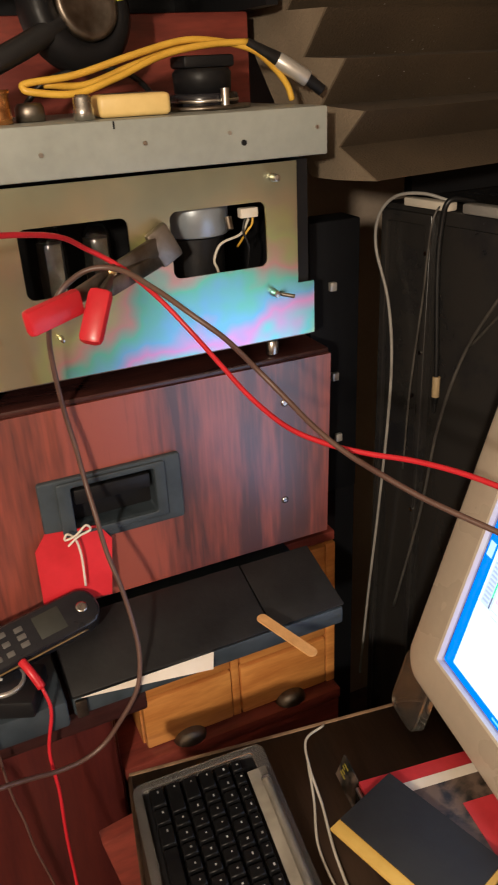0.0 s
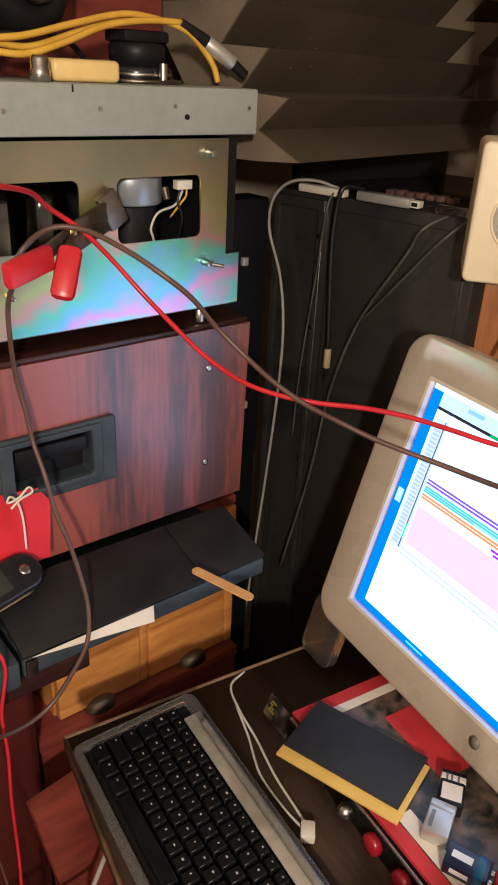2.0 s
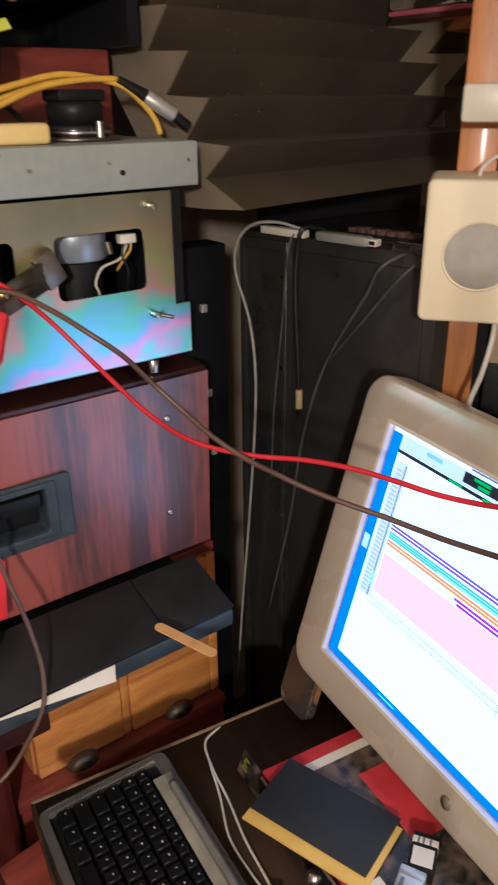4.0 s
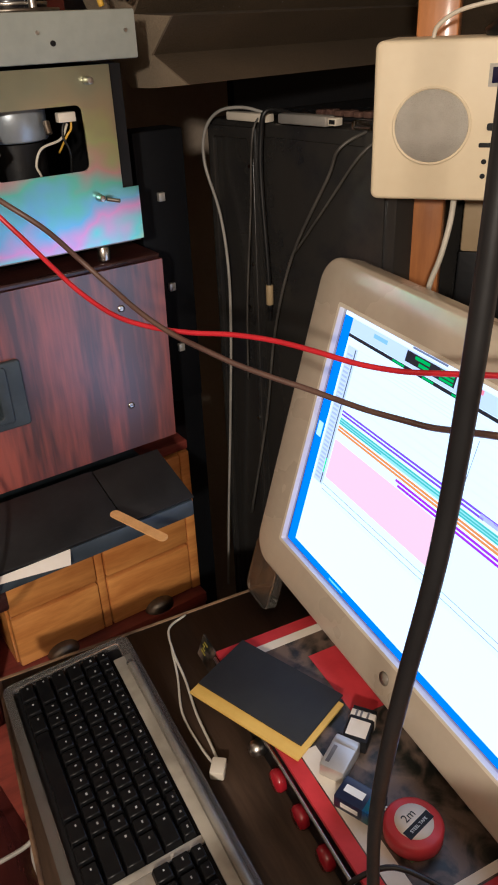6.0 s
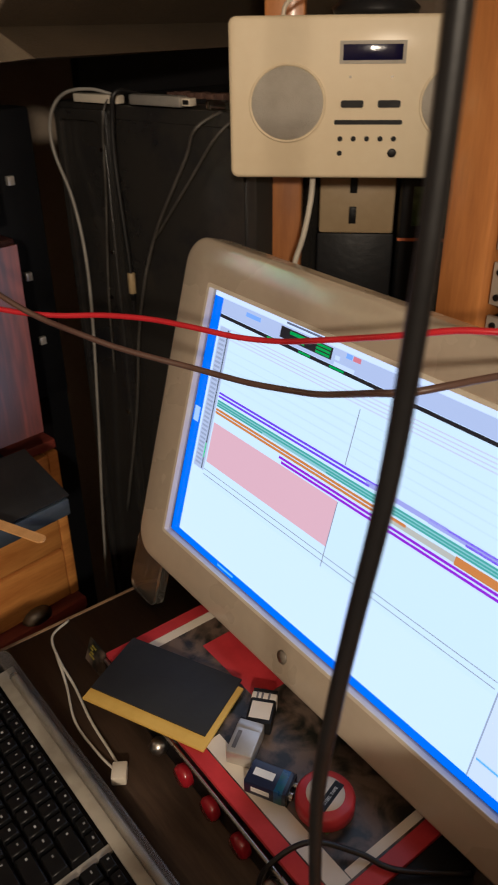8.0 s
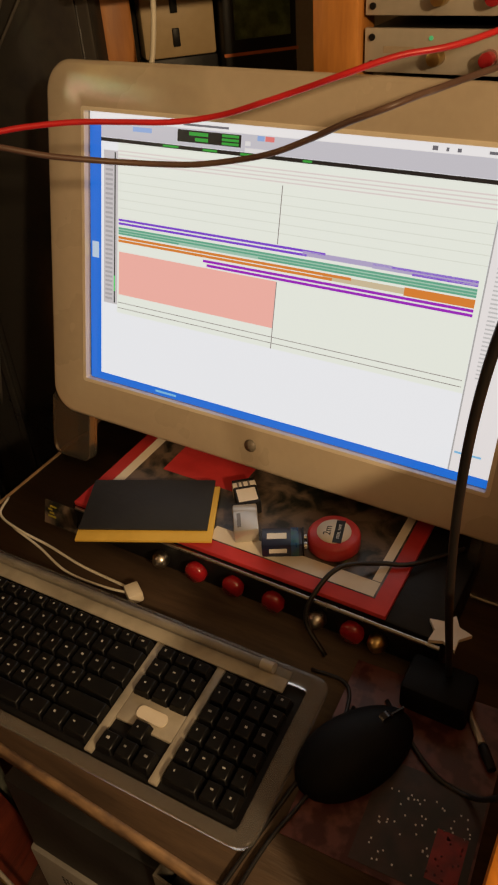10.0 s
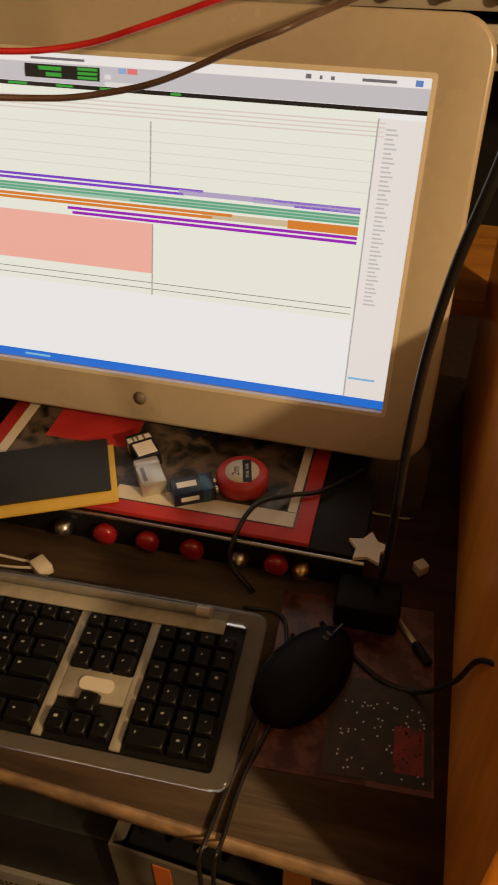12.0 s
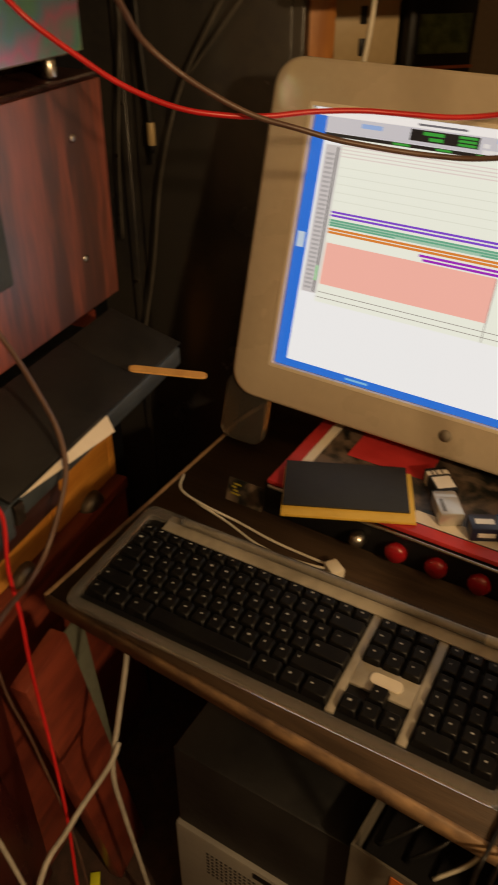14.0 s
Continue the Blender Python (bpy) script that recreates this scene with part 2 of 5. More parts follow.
KEYCAP = mat("black_keycap", (0.005, 0.005, 0.006), (0.009, 0.009, 0.009), rough=0.36, scale=60, bump=0.1)
KEYCAP.node_tree.nodes["Principled BSDF"].inputs["Specular IOR Level"].default_value = 0.2
LEGEND = mat("white_legend", (0.8, 0.8, 0.77), rough=0.5)
KEY_MARK = mat("key_marking", (0.5, 0.5, 0.48), (0.2, 0.2, 0.19), rough=0.4, scale=90)
ACRYLIC = clear("clear_acrylic", (0.93, 0.94, 0.92), 0.06)
FROSTED = clear("scuffed_acrylic", (0.82, 0.8, 0.76), 0.14)
SMOKY = clear("smoky_acrylic", (0.62, 0.59, 0.53), 0.06)
SMOKY.node_tree.nodes["Principled BSDF"].inputs["Transmission Weight"].default_value = 0.95
FROSTED.node_tree.nodes["Principled BSDF"].inputs["Transmission Weight"].default_value = 0.93
KB_TRAY = mat("pale_keyboard_tray", (0.42, 0.385, 0.32), (0.27, 0.245, 0.2), rough=0.4, scale=25, bump=0.1)
RED_RUBBER = mat("red_insulation", (0.62, 0.02, 0.028), (0.5, 0.015, 0.02), rough=0.35, scale=20, bump=0.05)
BROWN_RUBBER = mat("brown_insulation", (0.13, 0.075, 0.055), (0.09, 0.05, 0.04), rough=0.4, scale=20, bump=0.05)
DARK_WIRE = mat("dusty_dark_cable", (0.1, 0.092, 0.08), (0.06, 0.055, 0.048), rough=0.4, scale=30, bump=0.1)
BLACK_RUBBER = mat("black_rubber", (0.012, 0.012, 0.013), rough=0.4, scale=30, bump=0.1)
GREY_WIRE = mat("grey_cable", (0.42, 0.4, 0.36), (0.32, 0.3, 0.27), rough=0.5, scale=30, bump=0.1)
WHITE_WIRE = mat("white_cable", (0.68, 0.64, 0.54), (0.58, 0.54, 0.44), rough=0.45, scale=30, bump=0.1)
YELLOW_WIRE = mat("yellow_cable", (0.75, 0.46, 0.03), (0.62, 0.36, 0.02), rough=0.4, scale=30, bump=0.1)
YELLOW_CARD = mat("yellow_card", (0.72, 0.48, 0.09), (0.6, 0.38, 0.06), rough=0.6, scale=15, bump=0.2)
CHARCOAL = mat("charcoal_card", (0.018, 0.02, 0.023), (0.011, 0.012, 0.015), rough=0.65, scale=12, bump=0.25)
RED_PAPER = mat("red_print", (0.6, 0.045, 0.05), (0.45, 0.03, 0.035), rough=0.4, scale=14, bump=0.05)
PINK_PAPER = mat("pink_print", (0.14, 0.05, 0.045), (0.055, 0.012, 0.012), rough=0.35, scale=35, bump=0.05, spread=(0.45, 0.55))
WHITE_PAPER = mat("white_paper", (0.78, 0.72, 0.62), (0.7, 0.63, 0.52), rough=0.6, scale=10, bump=0.1)
PHOTO_PRINT = mat("photo_print", (0.14, 0.1, 0.075), (0.012, 0.014, 0.012), rough=0.35, scale=28, bump=0.03, spread=(0.4, 0.6), distort=1.0)
GREEN_PRINT = mat("green_print", (0.18, 0.28, 0.1), (0.05, 0.1, 0.03), rough=0.4, scale=60)
# White card darkened: the shade down there is put into its colour.
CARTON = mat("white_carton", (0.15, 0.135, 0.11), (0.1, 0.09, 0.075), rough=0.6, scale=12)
STICK = mat("pale_wood_stick", (0.78, 0.45, 0.16), (0.62, 0.34, 0.11), rough=0.5, scale=8, stretch=(6, 1, 6))
PALE_METAL = mat("pale_aluminium", (0.6, 0.58, 0.54), rough=0.35, metal=0.6, bump=0.05)
BLUE_GREY = mat("blue_grey_can", (0.4, 0.44, 0.48), rough=0.35, metal=0.5)
COPPER = mat("orange_copper", (0.8, 0.4, 0.13), rough=0.25, metal=1.0)
LIME = mat("lime_tape", (0.7, 0.75, 0.05), rough=0.4)
RED_GEM = mat("red_jewel", (0.36, 0.012, 0.02), rough=0.22, coat=0.6, bump=0.0)
ORANGE_PRINT = mat("orange_print", (0.65, 0.17, 0.04), rough=0.5)

# ---- the room ----
solo("floor", box(-2.6, 1.9, -2.4, 0.9, -0.05, 0.0), CARPET, Matrix(), "dark reddish-brown carpet floor", "floor", kind="structure")
solo("ceiling", box(-2.6, 1.9, -2.4, 0.9, 2.4, 2.45), CEILING, Matrix(), "plain pale ceiling", "ceiling", kind="structure")
solo("wall_west", box(-2.65, -2.6, -2.4, 0.9, 0, 2.4), WALL_DARK, Matrix(), "plain brown wall", "wall", kind="structure")
solo("wall_east", box(1.9, 1.95, -2.4, 0.9, 0, 2.4), WALL_DARK, Matrix(), "plain brown wall", "wall", kind="structure")
solo("wall_south", box(-2.6, 1.9, -2.45, -2.4, 0, 2.4), WALL_DARK, Matrix(), "plain brown wall", "wall", kind="structure")
solo("wall_north", box(-2.6, 1.9, 0.9, 0.94, 0, 2.4), WALL_DARK, Matrix(), "plain brown wall", "wall", kind="structure")

# ---- wedge foam leaning on the back wall ----
TIP = [(0.347 + 0.0407 * i, 1.447 + 0.0503 * i) for i in range(8)]
EDGE = [(0.400, 1.374), (0.322, 1.380), (0.399, 1.409)]
for ty, tz in TIP:
    EDGE += [(ty, tz), (ty + 0.092, tz + 0.004)]
EDGE += [(0.82, 1.86), (0.70, 1.60), (0.505, 1.40), (0.46, 1.372)]
LEAN = 0.17


def foam_tile(m, x0, x1, low):
    tile = thing("acoustic_foam", m, "dusty wedge foam tile, front coloured as shaded, end as lit", "acoustic foam", "foam tiles")
    # The end slice takes the lit tone, the sheet the shaded one.
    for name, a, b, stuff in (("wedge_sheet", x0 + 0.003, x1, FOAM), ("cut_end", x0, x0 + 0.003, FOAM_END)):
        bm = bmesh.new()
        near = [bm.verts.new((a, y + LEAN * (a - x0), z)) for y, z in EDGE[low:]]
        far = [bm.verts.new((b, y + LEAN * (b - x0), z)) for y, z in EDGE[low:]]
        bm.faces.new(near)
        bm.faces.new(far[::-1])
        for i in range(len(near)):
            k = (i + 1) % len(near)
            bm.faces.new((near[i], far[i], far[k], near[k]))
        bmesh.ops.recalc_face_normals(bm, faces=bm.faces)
        part(name, bm, stuff, tile, "end face coloured paler, as lit" if name == "cut_end" else "")
    return tile


foam = foam_tile(Matrix(), 0.21, 0.79, 0)
foam_tile(pose(0.56, 0.031, 0.012), 0.21, 0.62, 6)
part("back_board", box(0.42, 0.78, 0.548, 0.566, 1.3183, 1.44), BLACK, foam, "black board holding up the tile")
specks = bmesh.new()
for i in range(120):
    n = random.randrange(7)
    (ya, za), (yb, zb) = (TIP[n][0] + 0.092, TIP[n][1] + 0.004), TIP[n + 1]
    k, x = random.uniform(0.05, 0.95), random.choice((random.gauss(0.36, 0.05), random.uniform(0.24, 0.76)))
    if not 0.22 < x < 0.78:
        continue
    r = random.choice((0.0004, 0.0005, 0.0007, 0.001))
    y, z = ya + (yb - ya) * k + LEAN * (x - 0.21), za + (zb - za) * k
    specks.faces.new([specks.verts.new((x + r * math.cos(a), y - 0.0010 - 0.78 * r * math.sin(a), z - 0.0010 + 0.62 * r * math.sin(a))) for a in (0, 1.2, 2.6, 3.9, 5.1)])
tagged(part("dust_speck", specks, KEY_MARK, foam, "fine pale dust specks"), kind="stuff")

# ---- desk ----
DESK = pose(0, 0, 0, 0, 0, -98.2)
desk = thing("desk", DESK, "low brown veneered desk with worn front edge", "desk")
def prism(pts, z0, z1, bm=None):
    bm = bm or bmesh.new()
    n = len(pts)
    lo = [bm.verts.new((x, y, z0)) for x, y in pts]
    hi = [bm.verts.new((x, y, z1)) for x, y in pts]
    bm.faces.new(hi)
    bm.faces.new(lo[::-1])
    for i in range(n):
        bm.faces.new((lo[i], lo[(i + 1) % n], hi[(i + 1) % n], hi[i]))
    return bm


part("top", prism([(-0.245, -0.185), (0.407, -0.2105), (0.407, 0.44), (-0.245, 0.44)], 0.72, 0.738), DESK_WOOD, desk)
part("front_edge", prism([(-0.2455, -0.190), (0.407, -0.2155), (0.407, -0.2106), (-0.2455, -0.1851)], 0.7195, 0.7383), RAW_EDGE, desk, "worn pale front edging")
part("side_edge", box(-0.2502, -0.2452, -0.188, 0.44, 0.7195, 0.7386, 0.0008), RAW_EDGE, desk, "worn pale side edging")
part("side_panel", box(0.4072, 0.43, -0.25, 0.42, 0.0, 1.0, 0.004), PINE_SIDE, desk, "orange pine side panel")
part("side_panel", box(-0.243, -0.225, 0.1, 0.42, 0.0, 0.7195, 0.002), DARK_ROSE, desk)
part("back_panel", box(-0.2245, 0.407, 0.4, 0.42, 0.0, 0.7195), DARK_ROSE, desk)

# ---- monitor ----
MON = DESK @ pose(-0.1825, 0.1899, 0.8621, -15.3, 0.46, -0.41)
SW, SH = 0.493, 0.303
monitor = thing("monitor", MON, "pearl-white widescreen monitor with clear acrylic feet, switched on", "monitor")
part("bezel", plate(rounded(-0.055, SW + 0.048, -0.052, SH + 0.049, 0.034, 8), [rounded(0, SW, 0, SH, 0.001, 1)], -0.012, 0.018, 0.005), BEZEL, monitor)
part("inner_rim", plate(rounded(-0.004, SW + 0.004, -0.004, SH + 0.004, 0.003, 2), [rounded(0.0003, SW - 0.0003, 0.0003, SH - 0.0003, 0.001, 1)], -0.0128, -0.006), CREAM, monitor)
part("back_shell", plate(rounded(-0.045, SW + 0.045, -0.04, SH + 0.04, 0.03, 8), [], 0.0185, 0.045), BEZEL, monitor)
for x0, x1 in ((-0.064, 0.0), (SW - 0.005, SW + 0.056)):
    part("clear_foot", plate(rounded(x0, x1, -0.121, -0.03, 0.016, 6), [], -0.006, 0.008, 0.003), SMOKY, monitor, "clear acrylic foot")
part("rear_strut", box(SW / 2 - 0.06, SW / 2 + 0.06, 0.046, 0.058, -0.11, 0.15, 0.004), ACRYLIC, monitor, "clear acrylic strut")
part("badge", lathe([(0.0, 0), (0.007, 0), (0.0075, 0.0008), (0.0, 0.001)], 20, m=pose(SW / 2 - 0.01, -0.0121, -0.024, 90)), mat("grey_badge", (0.25, 0.22, 0.18), rough=0.3), monitor, "small grey round badge")
part("panel", box(0, SW, -0.002, 0.01, 0, SH), glow("screen_white", (0.88, 0.92, 1.0), SCREEN), monitor, "lit white screen")
for x0, x1, z0, z1 in ((-0.0016, 0.0, -0.0016, SH + 0.0016), (SW, SW + 0.0016, -0.0016, SH + 0.0016), (0.0, SW, -0.0016, 0.0), (0.0, SW, SH, SH + 0.0016)):
    part("screen_gasket", box(x0, x1, -0.0035, 0.002, z0, z1), BLACK, monitor, "thin dark gasket")


def ui(name, rects, colour, layer, k=1.0):
    bm = bmesh.new()
    y = -0.002 - 0.00025 * layer
    for s0, s1, t0, t1 in rects:
        bm.faces.new([bm.verts.new(v) for v in ((s0 * SW, y, t0 * SH), (s1 * SW, y, t0 * SH), (s1 * SW, y, t1 * SH), (s0 * SW, y, t1 * SH))])
    tile = part(name, bm, glow(name, colour, SCREEN * k), monitor)
    if len(rects) > 1:
        tagged(tile, kind="stuff")


ui("desktop_strip", [(0, 0.032, 0, 0.972), (0.032, 1, 0, 0.03)], (0.005, 0.19, 0.88), 1, 0.87)
ui("menu_bar", [(0, 1, 0.972, 1)], (0.95, 0.95, 1.0), 1, 0.92)
ui("toolbar", [(0.032, 1, 0.917, 0.972)], (0.72, 0.72, 0.82), 1, 0.8)
ui("black_strip", [(0.032, 1, 0.9035, 0.916), (0.236, 0.39, 0.929, 0.967)], (0.012, 0.014, 0.02), 2, 0.5)
ui("green_counter", [(0.265, 0.312, 0.9510, 0.9620), (0.28, 0.312, 0.9340, 0.9450), (0.345, 0.385, 0.9320, 0.9400), (0.345, 0.385, 0.9440, 0.9520), (0.345, 0.385, 0.9560, 0.9640), (0.3, 0.335, 0.9065, 0.9135), (0.39, 0.43, 0.9065, 0.9135), (0.2, 0.24, 0.9065, 0.9135), (0.53, 0.55, 0.9065, 0.9135)], (0.04, 0.6, 0.08), 3, 0.6)
ui("red_button", [(0.445, 0.465, 0.955, 0.97)], (1.0, 0.25, 0.25), 3, 0.8)
ui("blue_button", [(0.427, 0.443, 0.955, 0.97), (0.12, 0.17, 0.945, 0.96)], (0.35, 0.55, 1.0), 3, 0.8)
ui("name_column", [(0.04, 0.08, 0.32, 0.875)], (0.72, 0.7, 0.75), 2, 0.82)
ui("track_row", [(0.045, 0.066, 0.335 + 0.0168 * i, 0.343 + 0.0168 * i) for i in range(31)], (0.5, 0.49, 0.53), 3, 0.85)
ui("track_meter", [(0.0705, 0.074, 0.325, 0.87)], (0.08, 0.1, 0.1), 3, 0.5)
ui("green_meter", [(0.0705, 0.074, 0.37, 0.43)], (0.1, 0.9, 0.2), 4, 0.8)
ui("edit_field", [(0.08, 0.915, 0.29, 0.904)], (0.88, 0.94, 0.9), 2, 0.96)
ui("ruler", [(0.08, 0.93, 0.838 + 0.012 * i, 0.842 + 0.012 * i) for i in range(4)], (0.86, 0.76, 0.78), 3, 0.88)
ui("faint_row", [(0.08, 0.915, 0.68 + 0.03 * i, 0.682 + 0.03 * i) for i in range(5)], (0.8, 0.85, 0.79), 3, 0.88)
ui("purple_clip", [(0.083, 0.6, 0.6345, 0.6425), (0.083, 0.56, 0.6215, 0.6295), (0.7, 0.905, 0.6295, 0.6365), (0.78, 0.905, 0.6185, 0.6255)], (0.26, 0.07, 0.85), 3, 0.8)
ui("pale_purple_clip", [(0.55, 0.74, 0.6225, 0.6385), (0.7, 0.905, 0.6205, 0.6365)], (0.62, 0.55, 0.88), 3, 0.75)
ui("green_clip", [(0.083, 0.905, 0.6055, 0.6115), (0.083, 0.905, 0.5955, 0.6015), (0.083, 0.25, 0.5865, 0.5925), (0.45, 0.905, 0.5865, 0.5925)], (0.16, 0.58, 0.4), 3, 0.72)
ui("pale_green_clip", [(0.083, 0.905, 0.5855, 0.6125)], (0.5, 0.82, 0.68), 2.5, 0.75)
ui("orange_clip", [(0.083, 0.66, 0.5705, 0.5795), (0.083, 0.62, 0.5585, 0.5675), (0.77, 0.905, 0.5545, 0.5805)], (0.92, 0.29, 0.05), 3, 0.8)
ui("pale_orange_clip", [(0.6, 0.77, 0.5585, 0.5775)], (0.85, 0.72, 0.5), 2.7, 0.75)
ui("violet_clip", [(0.315, 0.905, 0.5420, 0.5510), (0.325, 0.905, 0.5280, 0.5370)], (0.46, 0.02, 0.74), 3, 0.75)
ui("pink_clip", [(0.085, 0.497, 0.362, 0.523)], (1.0, 0.52, 0.47), 2.7, 0.92)
ui("dark_line", [(0.083, 0.91, 0.3295, 0.332), (0.083, 0.91, 0.3085, 0.311), (0.497, 0.499, 0.29, 0.522), (0.491, 0.493, 0.645, 0.83)], (0.42, 0.38, 0.38), 3.3, 0.7)
ui("side_list", [(0.918, 1, 0.03, 0.888)], (0.88, 0.86, 0.9), 2, 0.95)
ui("side_row", [(0.932, 0.955 - 0.004 * (i % 3), 0.345 + 0.0128 * i, 0.35 + 0.0128 * i) for i in range(41)], (0.66, 0.66, 0.69), 3, 0.85)
ui("scroll_bar", [(0.922, 0.975, 0.093, 0.1), (0.2, 0.26, 0.012, 0.02)], (0.25, 0.6, 0.95), 3.6, 0.85)
ui("side_divider", [(0.9155, 0.9185, 0.03, 0.888)], (0.55, 0.55, 0.57), 3.3, 0.8)
ui("menu_mark", [(0.78, 0.79, 0.978, 0.99), (0.805, 0.81, 0.978, 0.988), (0.825, 0.832, 0.978, 0.988), (0.88, 0.94, 0.98, 0.988), (0.25, 0.36, 0.98, 0.987)], (0.25, 0.25, 0.3), 3, 0.6)
ui("globe_mark", [(0.972, 0.985, 0.976, 0.992)], (0.15, 0.35, 0.9), 3, 0.7)
ui("tool_mark", [(0.4, 0.412, 0.937, 0.95), (0.4, 0.455, 0.917, 0.93)], (0.88, 0.88, 0.92), 3, 0.9)
ui("label_tab", [(0.006, 0.026, 0.485, 0.545)], (0.6, 0.75, 0.95), 3, 0.85)

# ---- keyboard ----
KB = DESK @ pose(0.0025, -0.0295, 0.7385, 0, 0, 1.4) @ pose(0, 0, 0.013, 4.6, 0, 0) @ Matrix.Scale(1.065, 4)
keyboard = thing("keyboard", KB, "full-size keyboard, black keys in clear acrylic", "keyboard")
part("base", box(-0.2035, 0.206, -0.1335, -0.0075, -0.0005, 0.002), BLACK, keyboard)
part("rear_strip", box(-0.182, 0.188, -0.0195, 0.002, 0.0052, 0.0078, 0.001), KB_TRAY, keyboard, "pale rear strip")
for x0, x1, y0, y1 in ((0.0612, 0.0692, -0.131, -0.019), (0.1248, 0.1332, -0.131, -0.019), (0.0692, 0.1248, -0.0968, -0.0705)):
    part("tray_strip", box(x0, x1, y0, y1, 0.002, 0.006, 0.001), KB_TRAY, keyboard, "pale strip between key blocks")
bm = plate(rounded(-0.215, 0.222, -0.144, 0.008, 0.012), [rounded(-0.2035, 0.206, -0.1335, -0.0075, 0.004)], -0.0085, -0.0005, 0.003)
bmesh.ops.rotate(bm, verts=bm.verts, matrix=Matrix.Rotation(radians(-90), 3, "X"))
bmesh.ops.recalc_face_normals(bm, faces=bm.faces)
part("case", bm, FROSTED, keyboard, "scuffed clear acrylic case")
part("rear_tube", rod((-0.164, -0.004, 0.0128), (0.175, -0.004, 0.0128), 0.0048, bevel=0.001), FROSTED, keyboard, "clear rear tube")
part("tube_core", rod((-0.160, -0.004, 0.0126), (0.163, -0.004, 0.0126), 0.0027), KB_TRAY, keyboard)
part("tube_cap", rod((0.161, -0.004, 0.0128), (0.173, -0.004, 0.0128), 0.0042), CREAM, keyboard)
P = 0.0184
caps = {}


def keycap(w, d):
    if (w, d) not in caps:
        bm = box(-w / 2, w / 2, -d / 2, d / 2, 0, 0.0085)
        for v in bm.verts:
            if v.co.z > 0.004:
                v.co.x -= math.copysign(0.0019, v.co.x)
                v.co.y -= math.copysign(0.0016, v.co.y) - 0.0004
        bmesh.ops.bevel(bm, geom=[e for e in bm.edges], offset=0.0008, segments=1, affect="EDGES")
        caps[w, d] = finish("key", bm, KEYCAP)
    return caps[w, d]


marks = bmesh.new()
rows = [(0.0135, [1.0] * 15), (P, [1] * 13 + [2]), (P, [1.5] + [1] * 12 + [1.5]), (P, [1.8] + [1] * 11 + [2.2]), (P, [2.3] + [1] * 10 + [2.7]), (P, [1.5, 1.25, 1.5, 6.5, 1.5, 1.25, 1.5])]
y = -0.0225
for r, (depth, widths) in enumerate(rows):
    blocks = [(-0.1995, 0.0174, widths)]
    if r in (0, 1, 2):
        blocks.append((0.0698, 0.0182, [1, 1, 1]))
    blocks.append((0.1345, 0.0168, [2, 1, 1] if r == 5 else [1, 1, 1, 1]))
    if r == 4:
        blocks.append((0.0698 + 0.0182, 0.0182, [1]))
    if r == 5:
        blocks.append((0.0698, 0.0182, [1, 1, 1]))
    for x, pitch, ws in blocks:
        for w in ws:
            k = part("key", keycap(round(w * pitch - 0.0008, 5), round(depth - 0.0008, 5)), None, keyboard)
            k.location = (x + w * pitch / 2, y - depth / 2, 0.0045)
            cx, cy = x + 0.006 + 0.002 * random.random(), y - depth * 0.45
            if w < 3:
                box(cx, cx + 0.0012 + 0.002 * random.random(), cy, cy + 0.0013 + 0.0009 * random.random(), 0.01302, 0.0132, bm=marks)
            x += w * pitch
    y -= depth
tagged(part("key_legend", marks, KEY_MARK, keyboard, "tiny white key markings"), kind="stuff")
bm = plate(rounded(0.084, 0.113, -0.0895, -0.078, 0.005), [], 0, 0.0016)
for v in bm.verts:
    v.co = (v.co.x, v.co.z, 0.0062 + v.co.y)
bmesh.ops.recalc_face_normals(bm, faces=bm.faces)
part("oval_label", bm, CREAM, keyboard, "oval cream label")

# ---- amplifier chassis on its wooden case ----
AMP = pose(0.003, 0.354, 1.219)
amp = thing("amplifier_chassis", AMP, "open amplifier chassis, grey lid over rainbow zinc plate", "amplifier")
face = [(-0.236, -0.002), (0.150, -0.002), (0.150, 0.058), (0.130, 0.058), (0.130, 0.186), (-0.236, 0.186)]
part("front_plate", plate(face, [rounded(-0.013, 0.093, 0.082, 0.149, 0.008), rounded(-0.162, -0.056, 0.082, 0.149, 0.008)], 0, 0.0025), ZINC, amp, "rainbow zinc-plated front")
part("base_plate", box(-0.50, 0.147, 0.003, 0.22, -0.004, -0.001), DULL_STEEL, amp)
part("end_plate", box(-0.50, -0.238, 0.004, 0.007, -0.002, 0.186), STEEL, amp, "bright steel section")
part("lid", box(-0.52, 0.163, -0.008, 0.215, 0.19, 0.2365, 0.0022), GREY_PAINT, amp, "grey enamelled lid")
part("side_wall", box(0.131, 0.146, 0.006, 0.21, 0.0, 0.186), BLACK, amp)
part("back_wall", box(-0.5, 0.145, 0.2105, 0.213, 0.0, 0.186), BLACK, amp)
part("transformer_can", lathe([(0.0, 0), (0.034, 0), (0.036, 0.002), (0.036, 0.045), (0.034, 0.047), (0.0, 0.047)], m=pose(0.034, 0.055, 0.115)), BLUE_GREY, amp, "blue-grey metal can")
part("can_base", rod((0.034, 0.055, 0.0), (0.034, 0.055, 0.113), 0.03), BLACK, amp)
part("cream_terminal", box(0.07, 0.09, 0.012, 0.022, 0.132, 0.142, 0.001), CREAM, amp)
part("lug", rod((0.058, 0.015, 0.122), (0.058, 0.02, 0.134), 0.004), DULL_STEEL, amp)
